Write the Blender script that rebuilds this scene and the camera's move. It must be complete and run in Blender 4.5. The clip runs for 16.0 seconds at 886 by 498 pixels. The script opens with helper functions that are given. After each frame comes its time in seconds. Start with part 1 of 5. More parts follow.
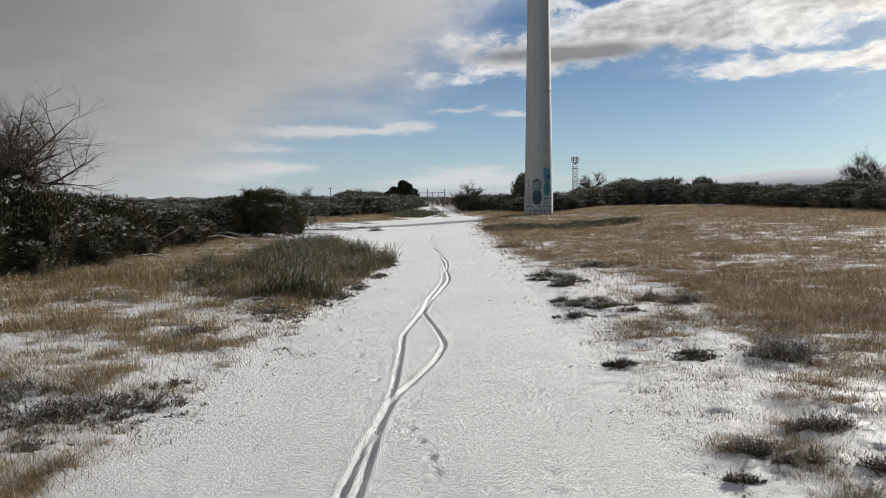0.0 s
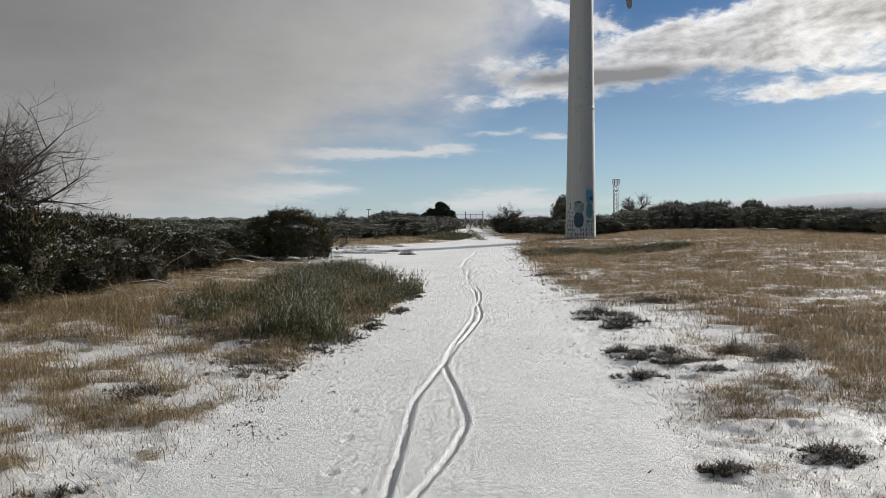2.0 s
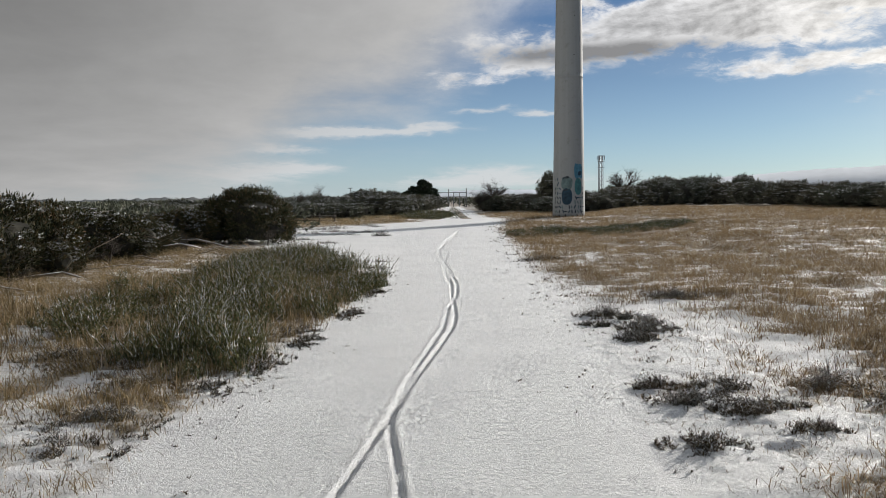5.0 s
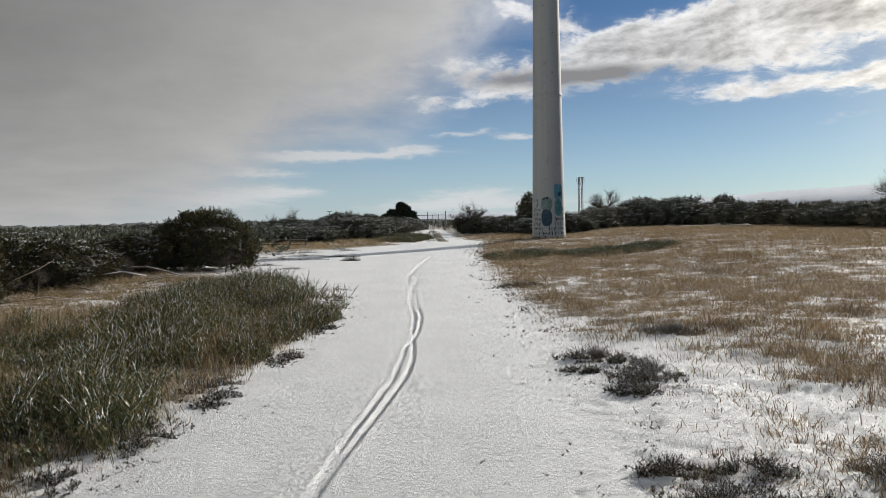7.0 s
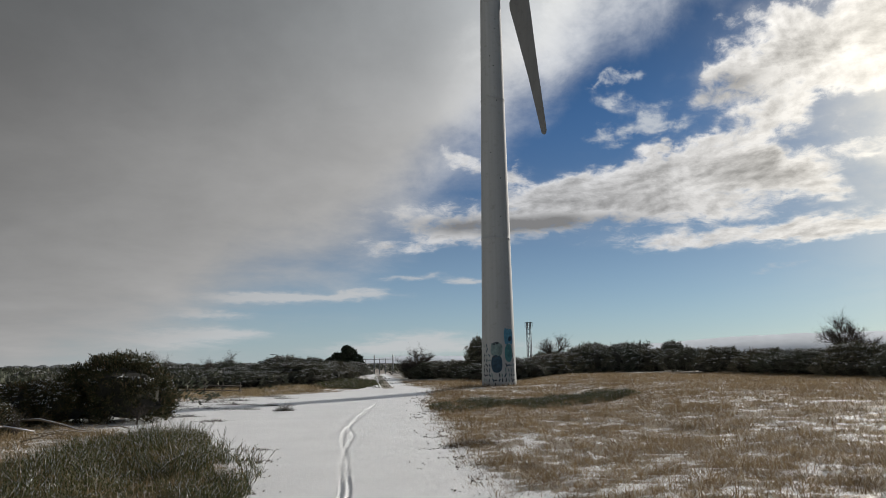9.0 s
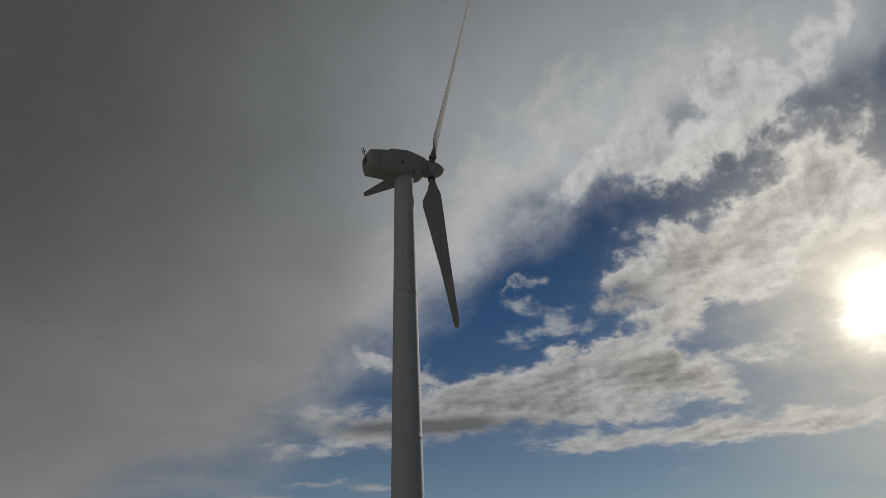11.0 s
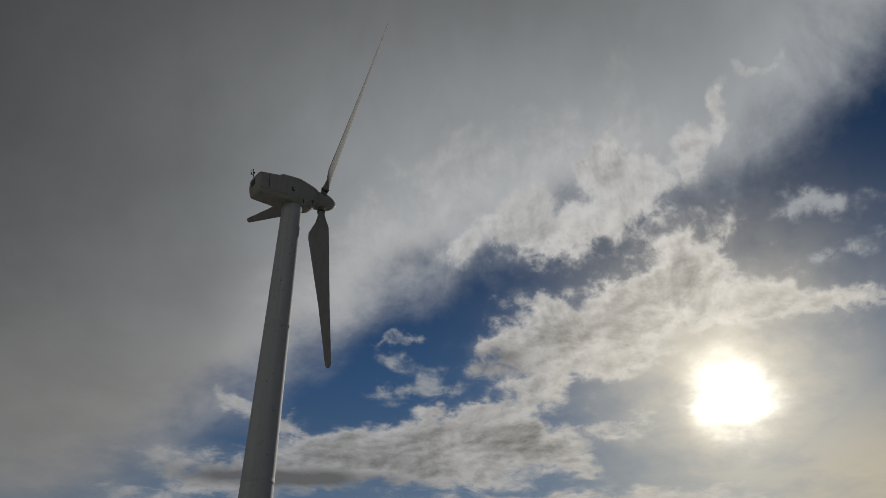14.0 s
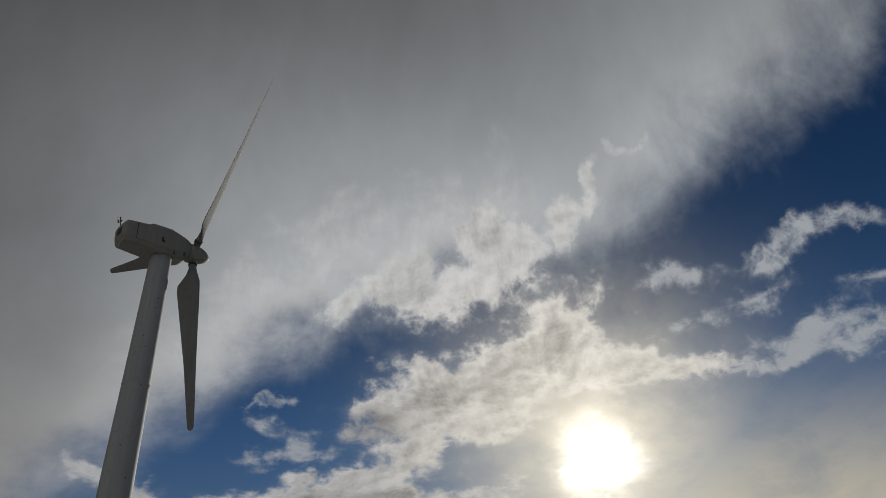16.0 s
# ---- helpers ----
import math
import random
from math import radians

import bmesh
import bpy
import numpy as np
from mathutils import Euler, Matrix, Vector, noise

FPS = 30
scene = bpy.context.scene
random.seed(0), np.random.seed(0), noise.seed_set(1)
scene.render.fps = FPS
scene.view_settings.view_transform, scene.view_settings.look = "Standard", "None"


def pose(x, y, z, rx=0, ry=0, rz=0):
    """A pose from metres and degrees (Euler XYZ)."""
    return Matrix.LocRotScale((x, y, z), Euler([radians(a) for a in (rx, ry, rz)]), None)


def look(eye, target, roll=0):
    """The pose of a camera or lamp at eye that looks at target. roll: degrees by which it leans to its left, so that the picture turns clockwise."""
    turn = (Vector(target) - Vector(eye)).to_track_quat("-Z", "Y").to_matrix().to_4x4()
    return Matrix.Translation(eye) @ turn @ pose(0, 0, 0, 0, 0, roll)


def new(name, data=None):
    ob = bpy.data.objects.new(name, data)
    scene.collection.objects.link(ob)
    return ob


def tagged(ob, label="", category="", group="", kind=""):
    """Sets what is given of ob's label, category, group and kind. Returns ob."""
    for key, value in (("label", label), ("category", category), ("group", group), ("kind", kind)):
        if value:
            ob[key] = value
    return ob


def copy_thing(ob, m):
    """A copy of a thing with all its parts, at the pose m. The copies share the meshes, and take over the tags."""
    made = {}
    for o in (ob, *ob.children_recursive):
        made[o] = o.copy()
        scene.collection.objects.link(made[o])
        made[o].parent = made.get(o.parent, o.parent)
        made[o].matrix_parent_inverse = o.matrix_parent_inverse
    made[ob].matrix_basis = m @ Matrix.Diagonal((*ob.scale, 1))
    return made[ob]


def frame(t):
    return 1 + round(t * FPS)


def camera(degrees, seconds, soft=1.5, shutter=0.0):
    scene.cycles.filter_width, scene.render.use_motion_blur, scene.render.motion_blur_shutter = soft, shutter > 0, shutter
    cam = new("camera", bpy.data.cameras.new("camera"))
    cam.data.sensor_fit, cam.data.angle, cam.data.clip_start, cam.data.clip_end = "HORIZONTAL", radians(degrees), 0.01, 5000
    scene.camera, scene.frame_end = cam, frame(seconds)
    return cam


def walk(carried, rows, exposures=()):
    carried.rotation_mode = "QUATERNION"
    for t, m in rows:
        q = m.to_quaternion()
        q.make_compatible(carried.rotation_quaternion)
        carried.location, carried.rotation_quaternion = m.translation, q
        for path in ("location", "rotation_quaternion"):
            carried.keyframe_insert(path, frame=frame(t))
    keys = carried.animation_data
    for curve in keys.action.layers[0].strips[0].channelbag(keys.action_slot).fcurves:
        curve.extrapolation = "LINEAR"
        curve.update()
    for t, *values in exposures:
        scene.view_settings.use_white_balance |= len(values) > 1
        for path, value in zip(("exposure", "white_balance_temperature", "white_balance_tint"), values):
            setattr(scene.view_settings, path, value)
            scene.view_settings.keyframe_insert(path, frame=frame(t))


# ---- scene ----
cam = camera(63.0, 16.0, soft=0.6)
PATH = [
    (0, (0.091, -0.328, 1.55), (-0.111, 1.656, 1.406), -0.6),
    (0.5, (0.066, 0.243, 1.525), (-0.159, 2.225, 1.382), -0.2),
    (1, (0.085, 0.739, 1.536), (-0.168, 2.719, 1.403), -0.0),
    (1.5, (0.072, 1.207, 1.544), (-0.199, 3.186, 1.445), 0.3),
    (2, (0.001, 1.708, 1.553), (-0.306, 3.683, 1.47), -0.2),
    (2.5, (-0.025, 2.181, 1.528), (-0.426, 4.137, 1.42), -0.4),
    (3, (-0.091, 2.651, 1.512), (-0.498, 4.604, 1.378), -0.4),
    (3.5, (-0.13, 3.104, 1.501), (-0.512, 5.06, 1.333), 0.1),
    (4, (-0.14, 3.559, 1.466), (-0.502, 5.517, 1.278), -0.3),
    (4.5, (-0.175, 4.017, 1.505), (-0.492, 5.984, 1.334), -0.3),
    (5, (-0.145, 4.485, 1.512), (-0.41, 6.462, 1.369), -0.7),
    (7.5, (-0.057, 6.428, 1.46), (-0.27, 8.416, 1.399), -1.1),
    (8, (-0.112, 6.811, 1.459), (-0.336, 8.798, 1.426), -0.9),
    (8.5, (-0.132, 7.234, 1.512), (-0.326, 9.224, 1.56), -1.2),
    (9, (-0.074, 7.642, 1.551), (-0.14, 9.616, 1.862), -0.7),
    (9.5, (-0.032, 8.001, 1.544), (0.067, 9.913, 2.121), -1.4),
    (10, (-0.028, 8.311, 1.539), (0.147, 10.167, 2.263), -2.4),
    (12.5, (-0.032, 9.787, 1.519), (0.169, 11.576, 2.39), -0.8),
    (13, (0.007, 10.042, 1.52), (0.284, 11.809, 2.415), -0.3),
    (13.5, (0.074, 10.256, 1.517), (0.451, 11.989, 2.441), 0.1),
    (14, (0.145, 10.407, 1.516), (0.629, 12.095, 2.475), 0.4),
    (14.5, (0.162, 10.486, 1.517), (0.745, 12.119, 2.514), -0.0),
    (15, (0.193, 10.513, 1.519), (0.859, 12.089, 2.555), -1.2),
    (15.5, (0.214, 10.513, 1.525), (0.939, 12.038, 2.597), -2.5),
    (16, (0.25, 10.533, 1.521), (1.014, 12.021, 2.618), -3.3),
]
EXPOSURES = [(0, 0.25), (8.5, 0.22), (9.0, -0.06), (9.5, -0.46), (10, -0.78), (12.5, -0.98), (13.5, -1.0), (14.5, -0.95), (16, -0.85)]
walk(cam, [(t, look(eye, target, roll)) for t, eye, target, roll in PATH], EXPOSURES)

SKY_STRENGTH, SUN_STRENGTH = 0.10, 4.9

# world: clear sky, a grey snow-cloud sheet and broken sunlit clouds
SUN_AZ, SUN_EL = 38.5, 16.2
world = bpy.data.worlds.new("sky_world")
scene.world = world
world.use_nodes = True
wt = world.node_tree
wt.nodes.clear()


class Val:
    """A number socket of the world's node tree, with arithmetic."""

    def __init__(self, socket):
        self.s = socket

    def op(self, kind, other=None, third=None):
        n = wt.nodes.new("ShaderNodeMath")
        n.operation = kind
        for i, v in enumerate((self, other, third)):
            if v is None:
                continue
            if isinstance(v, Val):
                wt.links.new(v.s, n.inputs[i])
            else:
                n.inputs[i].default_value = v
        return Val(n.outputs[0])

    def __add__(self, o): return self.op("ADD", o)
    def __sub__(self, o): return self.op("SUBTRACT", o)
    def __mul__(self, o): return self.op("MULTIPLY", o)
    def __truediv__(self, o): return self.op("DIVIDE", o)
    def sq(self): return self.op("MULTIPLY", self)
    def low(self, o): return self.op("MINIMUM", o)
    def high(self, o): return self.op("MAXIMUM", o)
    def expneg(self): return Val(const(2.71828)).op("POWER", self * -1.0)

    def step(self, a, b):
        n = wt.nodes.new("ShaderNodeMapRange")
        n.interpolation_type = "SMOOTHSTEP"
        wt.links.new(self.s, n.inputs[0])
        n.inputs[1].default_value, n.inputs[2].default_value = a, b
        return Val(n.outputs[0])


def const(v):
    n = wt.nodes.new("ShaderNodeValue")
    n.outputs[0].default_value = v
    return n.outputs[0]


def wnoise(vec, scale, detail=6.0, rough=0.55, distort=0.0):
    n = wt.nodes.new("ShaderNodeTexNoise")
    n.inputs["Scale"].default_value, n.inputs["Detail"].default_value = scale, detail
    n.inputs["Roughness"].default_value, n.inputs["Distortion"].default_value = rough, distort
    wt.links.new(vec, n.inputs["Vector"])
    return (Val(n.outputs[0]) - 0.5) * 1.9 + 0.5


def wcombine(x, y, z=0.0):
    n = wt.nodes.new("ShaderNodeCombineXYZ")
    for i, v in enumerate((x, y, z)):
        if isinstance(v, Val):
            wt.links.new(v.s, n.inputs[i])
        else:
            n.inputs[i].default_value = v
    return n.outputs[0]


def wmix(fac, a, b):
    n = wt.nodes.new("ShaderNodeMix")
    n.data_type = "RGBA"
    wt.links.new(fac.s, n.inputs[0])
    for i, c in ((6, a), (7, b)):
        if isinstance(c, tuple):
            n.inputs[i].default_value = (*c, 1)
        else:
            wt.links.new(c, n.inputs[i])
    return n.outputs[2]


def wscale(col, val):
    n = wt.nodes.new("ShaderNodeVectorMath")
    n.operation = "SCALE"
    if isinstance(col, tuple):
        n.inputs[0].default_value = col
    else:
        wt.links.new(col, n.inputs[0])
    if isinstance(val, Val):
        wt.links.new(val.s, n.inputs["Scale"])
    else:
        n.inputs["Scale"].default_value = val
    return n.outputs[0]


def wadd(a, b):
    n = wt.nodes.new("ShaderNodeVectorMath")
    wt.links.new(a, n.inputs[0])
    wt.links.new(b, n.inputs[1])
    return n.outputs[0]


tc = wt.nodes.new("ShaderNodeTexCoord")
sep = wt.nodes.new("ShaderNodeSeparateXYZ")
wt.links.new(tc.outputs["Generated"], sep.inputs[0])
dx, dy, dz = (Val(o) for o in sep.outputs)
az = dx.op("ARCTAN2", dy) * 57.2958
el = dz.op("ARCSINE") * 57.2958
# the layer of cloud seen in perspective
lift = dz.high(0.0) + 0.16
layer = wcombine(dx / lift, dy / lift)
level = (el.high(-4.0) + 5.0).op("LOGARITHM", 2.71828) * 3.6
flat_dir = wcombine(az * 0.1, level)
n_big = wnoise(layer, 1.1, 5, 0.5, 0.3)
n_mid = wnoise(layer, 3.2, 8, 0.6, 0.4)
n_ang = wnoise(flat_dir, 1.6, 10, 0.63, 0.2)
n_fine = wnoise(flat_dir, 6.5, 9, 0.62, 0.5)
sun_dir = (math.sin(radians(SUN_AZ)) * math.cos(radians(SUN_EL)), math.cos(radians(SUN_AZ)) * math.cos(radians(SUN_EL)), math.sin(radians(SUN_EL)))
sun_ang = (dx * sun_dir[0] + dy * sun_dir[1] + dz * sun_dir[2]).low(1.0).op("ARCCOSINE") * 57.2958

# clear sky
sky = wt.nodes.new("ShaderNodeTexSky")
sky.sky_type = "NISHITA"
sky.sun_disc = False
sky.sun_elevation, sky.sun_rotation = radians(SUN_EL), radians(SUN_AZ)
sky.air_density, sky.dust_density, sky.ozone_density = 1.0, 0.2, 3.5
deep = wt.nodes.new("ShaderNodeVectorMath")
deep.operation = "MULTIPLY"
wt.links.new(wmix(el.step(8.0, 20.0), (0.58, 0.86, 1.14), (0.34, 0.90, 1.42)), deep.inputs[1])
wt.links.new(sky.outputs[0], deep.inputs[0])
col = wscale(deep.outputs[0], ((el.high(0.0) / 10.0).expneg() * 0.72 + 0.25 - el.step(17.0, 30.0) * 0.07) * SKY_STRENGTH)
# pale air near the horizon
col = wmix((el.high(0.0) / 8.0).expneg() * 0.66, col, (0.53, 0.595, 0.66))
# veil of thin bright cloud round and below the sun
veil = ((sun_ang / 10.5).sq()).expneg() * 0.85
low_veil = (((az - 50.0) / 17.0).sq() + ((el - 8.5) / 8.0).sq()).expneg() * 0.97
col = wmix(veil.high(low_veil) * (n_ang * 0.7 + 0.6).low(1.0), col, (1.14, 1.01, 0.76))


def wwarp(vec, scale, detail, rough):
    """Two centred noise values that pull shapes about."""
    n = wt.nodes.new("ShaderNodeTexNoise")
    n.inputs["Scale"].default_value, n.inputs["Detail"].default_value, n.inputs["Roughness"].default_value = scale, detail, rough
    wt.links.new(vec, n.inputs["Vector"])
    parts = wt.nodes.new("ShaderNodeSeparateXYZ")
    wt.links.new(n.outputs["Color"], parts.inputs[0])
    return Val(parts.outputs[0]) - 0.5, Val(parts.outputs[1]) - 0.5


# wind-torn coordinates: broad bends and fine shreds, flatter near the horizon
bend_a, bend_e = wwarp(flat_dir, 0.9, 3.0, 0.5)
shred_a, shred_e = wwarp(flat_dir, 3.0, 8.0, 0.56)
squash = (el / 22.0).high(0.10).low(1.0)
waz = az + (bend_a * 6.0 + shred_a * 9.0) * (squash * 0.7 + 0.3)
wel = el + (bend_e * 4.0 + shred_e * 5.5) * squash


def blob(a, e, ra, re, slope=0.0, amp=1.0):
    da = waz - a
    de = wel - e - da * slope
    return ((da / ra).sq() + (de / re).sq()).expneg() * amp


def total(rows):
    s = None
    for r in rows:
        s = blob(*r) if s is None else s + blob(*r)
    return s


# broken clouds: (azimuth, elevation, half width, half height, slope, amount)
sun_cloud = total([
    (21.5, 20.8, 3.6, 1.9, 0.2, 1.0), (27, 21.6, 4.5, 2.6, 0.2, 1.1), (33, 23.8, 4.5, 2.6, 0.3, 1.1), (37.5, 25.6, 3.2, 2.4, 0.1, 1.0), (41, 22.6, 5.0, 2.4, -0.1, 1.0), (48, 21.2, 5.5, 1.3, -0.08, 0.8),
    (23.5, 17.2, 4.0, 1.5, 0.35, 0.85), (30, 18.9, 3.6, 1.3, 0.15, 0.75), (21, 14.4, 3.2, 1.0, -0.15, 0.75), (25, 12.3, 2.6, 1.3, -0.3, 0.6), (24.5, 24.3, 3.2, 1.3, -0.25, 0.6),
])
heaps = total([
    (24, 31.0, 3.0, 2.2, 0.0, 1.05), (31.8, 34.4, 2.6, 1.9, 0.1, 1.1), (33, 31.2, 3.2, 2.0, 0.1, 1.1), (27.5, 28.9, 4.4, 1.7, 0.05, 1.1), (38.6, 34.0, 2.4, 1.9, 0.3, 0.85), (42, 37.2, 1.8, 2.0, 0.5, 0.75), (46, 39.2, 2.2, 0.9, -0.1, 0.6),
    (15.8, 33.0, 1.8, 2.6, 0.0, 0.5), (18.0, 28.6, 3.2, 1.4, 0.3, 0.6),
])
bank = total([
    (5, 11.3, 11.0, 1.5, 0.0, 1.1), (10, 13.2, 5.0, 1.5, 0.05, 0.9), (15, 13.0, 5.5, 1.4, 0.08, 0.95), (18.5, 11.0, 3.6, 0.9, -0.1, 0.8), (3.9, 14.8, 1.8, 1.1, -0.5, 0.75), (-0.8, 16.4, 2.2, 0.8, -0.4, 0.7), (16.5, 15.4, 3.6, 1.0, 0.35, 0.8),
    (22, 8.9, 9.0, 0.65, 0.0, 1.05), (33, 9.2, 7.0, 0.8, 0.0, 0.85), (22.0, 13.2, 4.2, 1.8, -0.2, 0.9), (29, 14.5, 5.0, 1.6, 0.1, 0.55), (-4, 9.4, 6.0, 0.7, 0.05, 0.6),
])
puffs = sun_cloud + heaps + bank
wisps = total([
    (12.1, 21.3, 1.9, 0.5, 0.3, 0.65), (12.7, 19.3, 1.9, 0.8, -0.1, 0.6), (11.2, 16.8, 2.2, 0.7, 0.2, 0.6), (15.2, 17.5, 2.4, 0.9, 0.2, 0.8), (23.4, 6.6, 2.0, 0.35, 0.05, 0.6),
    (46.5, 28.6, 2.6, 1.1, 0.05, 0.8), (53.5, 28.4, 2.4, 0.9, 0.1, 0.75), (57.2, 29.8, 2.0, 0.8, 0.15, 0.75), (61.5, 29.3, 2.6, 0.9, 0.0, 0.7), (53, 25.8, 2.0, 0.9, 0.2, 0.75), (48.1, 25.2, 1.8, 0.9, 0.1, 0.7), (56.5, 22.2, 4.0, 1.2, 0.05, 0.85), (52, 21.0, 2.6, 1.0, 0.1, 0.8), (60, 20.6, 4.0, 1.2, 0.0, 0.75), (62, 25.0, 3.0, 0.9, 0.1, 0.6),
])
low_cloud = total([
    (-12.5, 5.25, 5.2, 0.42, 0.01, 1.35), (-17.5, 5.0, 3.6, 0.45, 0.02, 0.8), (0.2, 6.35, 1.7, 0.3, -0.08, 1.1), (-4.6, 6.7, 2.6, 0.3, 0.02, 0.75), (-20.5, 3.7, 3.6, 0.4, 0, 0.8),
    (-18.3, 2.4, 2.6, 0.4, 0, 0.9), (-23, 1.9, 4.5, 0.9, 0, 0.95), (-3.6, 1.6, 4.2, 0.9, 0.02, 1.2), (-9, 1.1, 4.0, 0.5, 0, 0.6), (6, 1.2, 6, 0.5, 0, 0.5),
])
n_toward = wnoise(wcombine(az * 0.1 + 0.05, level - 0.05), 1.6, 10, 0.63, 0.2)
n_toward_fine = wnoise(wcombine(az * 0.1 + 0.02, level - 0.02), 6.5, 9, 0.62, 0.5)
relief = (n_ang - n_toward) + (n_fine - n_toward_fine) * 0.12
texture = (n_ang - 0.5) * 0.85 + (n_fine - 0.5) * 0.7
body = puffs + texture * (puffs * 2.2).low(1.0)
alpha = body.step(0.16, 0.92).high(puffs.step(0.05, 0.9) * 0.2)
thick = (puffs * 0.9 - 0.25 + (n_mid - 0.5) * 0.6 + (n_ang - 0.5) * 0.5 + shred_e * 0.8).step(0.1, 1.25)
dark_core = (((az + shred_a * 5.0 - 3.8) / 9.5).sq() + ((el + shred_e * 1.0 - 10.8) / 0.85).sq()).expneg() * (n_ang * 0.7 + n_mid * 0.4 + 0.25).low(0.9)
grey_patch = (((waz - 20.5) / 3.2).sq() + ((wel - 19.6) / 1.5).sq()).expneg() * 0.5
shade = (thick * 0.42 + relief * 0.9 + shred_a * 0.2).low(0.6).high(dark_core).high(grey_patch * (n_mid + 0.5)).high(-0.2).low(0.68)
glow_cloud = ((sun_ang / 20.0).sq()).expneg()
bright = (glow_cloud * 0.44 + 0.83) * (Val(const(1.0)) - shade)
cloud_col = wscale(wmix(glow_cloud, (0.96, 0.97, 1.0), (1.0, 0.94, 0.83)), bright)
col = wmix(alpha, col, cloud_col)
wbody = wisps + ((n_ang - 0.5) * 0.9 + (n_fine - 0.5) * 1.1) * (wisps * 1.8).low(1.0)
col = wmix(wbody.step(0.08, 0.95) * 0.8, col, wscale((0.66, 0.69, 0.72), 1.0))
lbody = low_cloud + ((n_ang - 0.5) * 0.7 + (n_fine - 0.5) * 0.7) * (low_cloud * 1.8).low(1.0)
col = wmix(lbody.step(0.08, 1.1) * 0.8, col, wscale((0.68, 0.69, 0.70), 1.0))

# the grey sheet: its lower edge as a curve of elevation over azimuth
edge = wt.nodes.new("ShaderNodeValToRGB")
edge.color_ramp.interpolation = "LINEAR"
stops = [(-60, -8), (-34, -4), (-25, -0.5), (-18, 4.5), (-9, 7.9), (-4.5, 11.5), (0, 16.8), (6.2, 20.4), (11.3, 24.8), (20, 28.5), (33, 31.0), (41.8, 30.4), (46.5, 34.5), (51.7, 37.5), (59.6, 38.8), (67.2, 40.0), (76, 46), (100, 62)]
ramp = edge.color_ramp.elements
while len(ramp) < len(stops):
    ramp.new(0.5)
for e_, (a_, v_) in zip(ramp, stops):
    e_.position = (a_ + 60) / 160
for e_, (a_, v_) in zip(ramp, stops):
    g_ = (v_ + 10) / 80
    e_.color = (g_, g_, g_, 1)
wt.links.new(((az + 60.0) / 160.0).s, edge.inputs[0])
above = (el + wel) * 0.5 - (Val(edge.outputs[0]) * 80.0 - 10.0)
above_n = above + (n_big - 0.5) * 4.0 + (n_ang - 0.5) * 3.5
sheet = above_n.step(-4.2, 6.2)
lighter = (az + (Val(const(1.0)) - el.step(14.0, 34.0)) * 10.0).step(-32.0, 20.0) * (Val(const(1.0)) - el.step(30.0, 52.0) * 0.35) * 0.35 + (above.high(0.0) / 7.0).expneg() * az.step(-12.0, 4.0) * 0.32
sheet_val = (el.high(0.0) / 12.0).expneg() * 0.335 + lighter + 0.115
sheet_val = sheet_val * (n_big * 0.22 + n_ang * 0.16 + 0.81) * (Val(const(1.0)) - el.step(40.0, 62.0) * 0.35)
# unseen sheet behind the camera, brightened as if sunlit to light the snow
sheet_val = sheet_val + (dy * -1.0).step(-0.25, 0.5) * 0.42
# brighter folds where the sheet breaks into heaps
folds = (above + (n_ang - 0.5) * 11.0)
folds = folds.step(-2.0, 3.0) * (Val(const(1.0)) - folds.step(3.0, 11.0)) * az.step(-6.0, 6.0) * (Val(const(1.0)) - az.step(30.0, 46.0))
sheet_val = sheet_val + folds * (relief * -0.3 + 0.15)
west = Val(const(1.0)) - az.step(-8.0, 12.0)
sheet_val = sheet_val * (Val(const(1.0)) - west * el.step(13.0, 24.0) * (Val(const(1.0)) - el.step(30.0, 44.0) * 0.8) * 0.16) * (Val(const(1.0)) - el.step(36.0, 58.0) * (Val(const(1.0)) - az.step(20.0, 50.0)) * 0.34)
grey = wmix(el.step(14.0, 30.0), (1.0, 0.995, 0.99), (0.94, 0.985, 1.02))
sheet_col = wscale(wmix(folds * 0.6, grey, (0.99, 0.985, 0.97)), sheet_val)
col = wmix(sheet, col, sheet_col)
# the heaps that stand in front of the sheet
front = (heaps + texture * 0.6 * (heaps * 2.2).low(1.0)).step(0.30, 0.85)
col = wmix(front * sheet * 0.85, col, wscale((1.0, 0.98, 0.95), bright * 0.97))
# the sun behind thin cloud
torn_ang = (sun_ang + shred_a * 2.6 + shred_e * 2.2 + bend_e * 2.0).high(0.0)
halo = ((torn_ang / 2.0).sq()).expneg() * 6.0 + ((sun_ang / 7.5).sq()).expneg() * 0.6
halo = halo * (n_ang * 0.5 + 0.75)
col = wadd(col, wscale((1.0, 0.93, 0.78), halo))
# the upper air is the brighter half of the sky
col = wscale(col, el.step(10.0, 30.0) * 0.27 + 0.84)
bg = wt.nodes.new("ShaderNodeBackground")
wt.links.new(col, bg.inputs[0])
bg.inputs[1].default_value = 1.0
wo = wt.nodes.new("ShaderNodeOutputWorld")
wt.links.new(bg.outputs[0], wo.inputs[0])
world.cycles.sampling_method, world.cycles.sample_map_resolution = "MANUAL", 1024

sun_data = bpy.data.lights.new("sun", "SUN")
sun_data.energy, sun_data.angle, sun_data.color = SUN_STRENGTH, radians(2.2), (1.0, 0.95, 0.875)
sun = new("sun", sun_data)
sun.matrix_world = look((60 * sun_dir[0], 60 * sun_dir[1], 60 * sun_dir[2]), (0, 0, 0))


# ---- materials ----
def material(name):
    m = bpy.data.materials.new(name)
    m.use_nodes = True
    return m, m.node_tree, m.node_tree.nodes["Principled BSDF"]


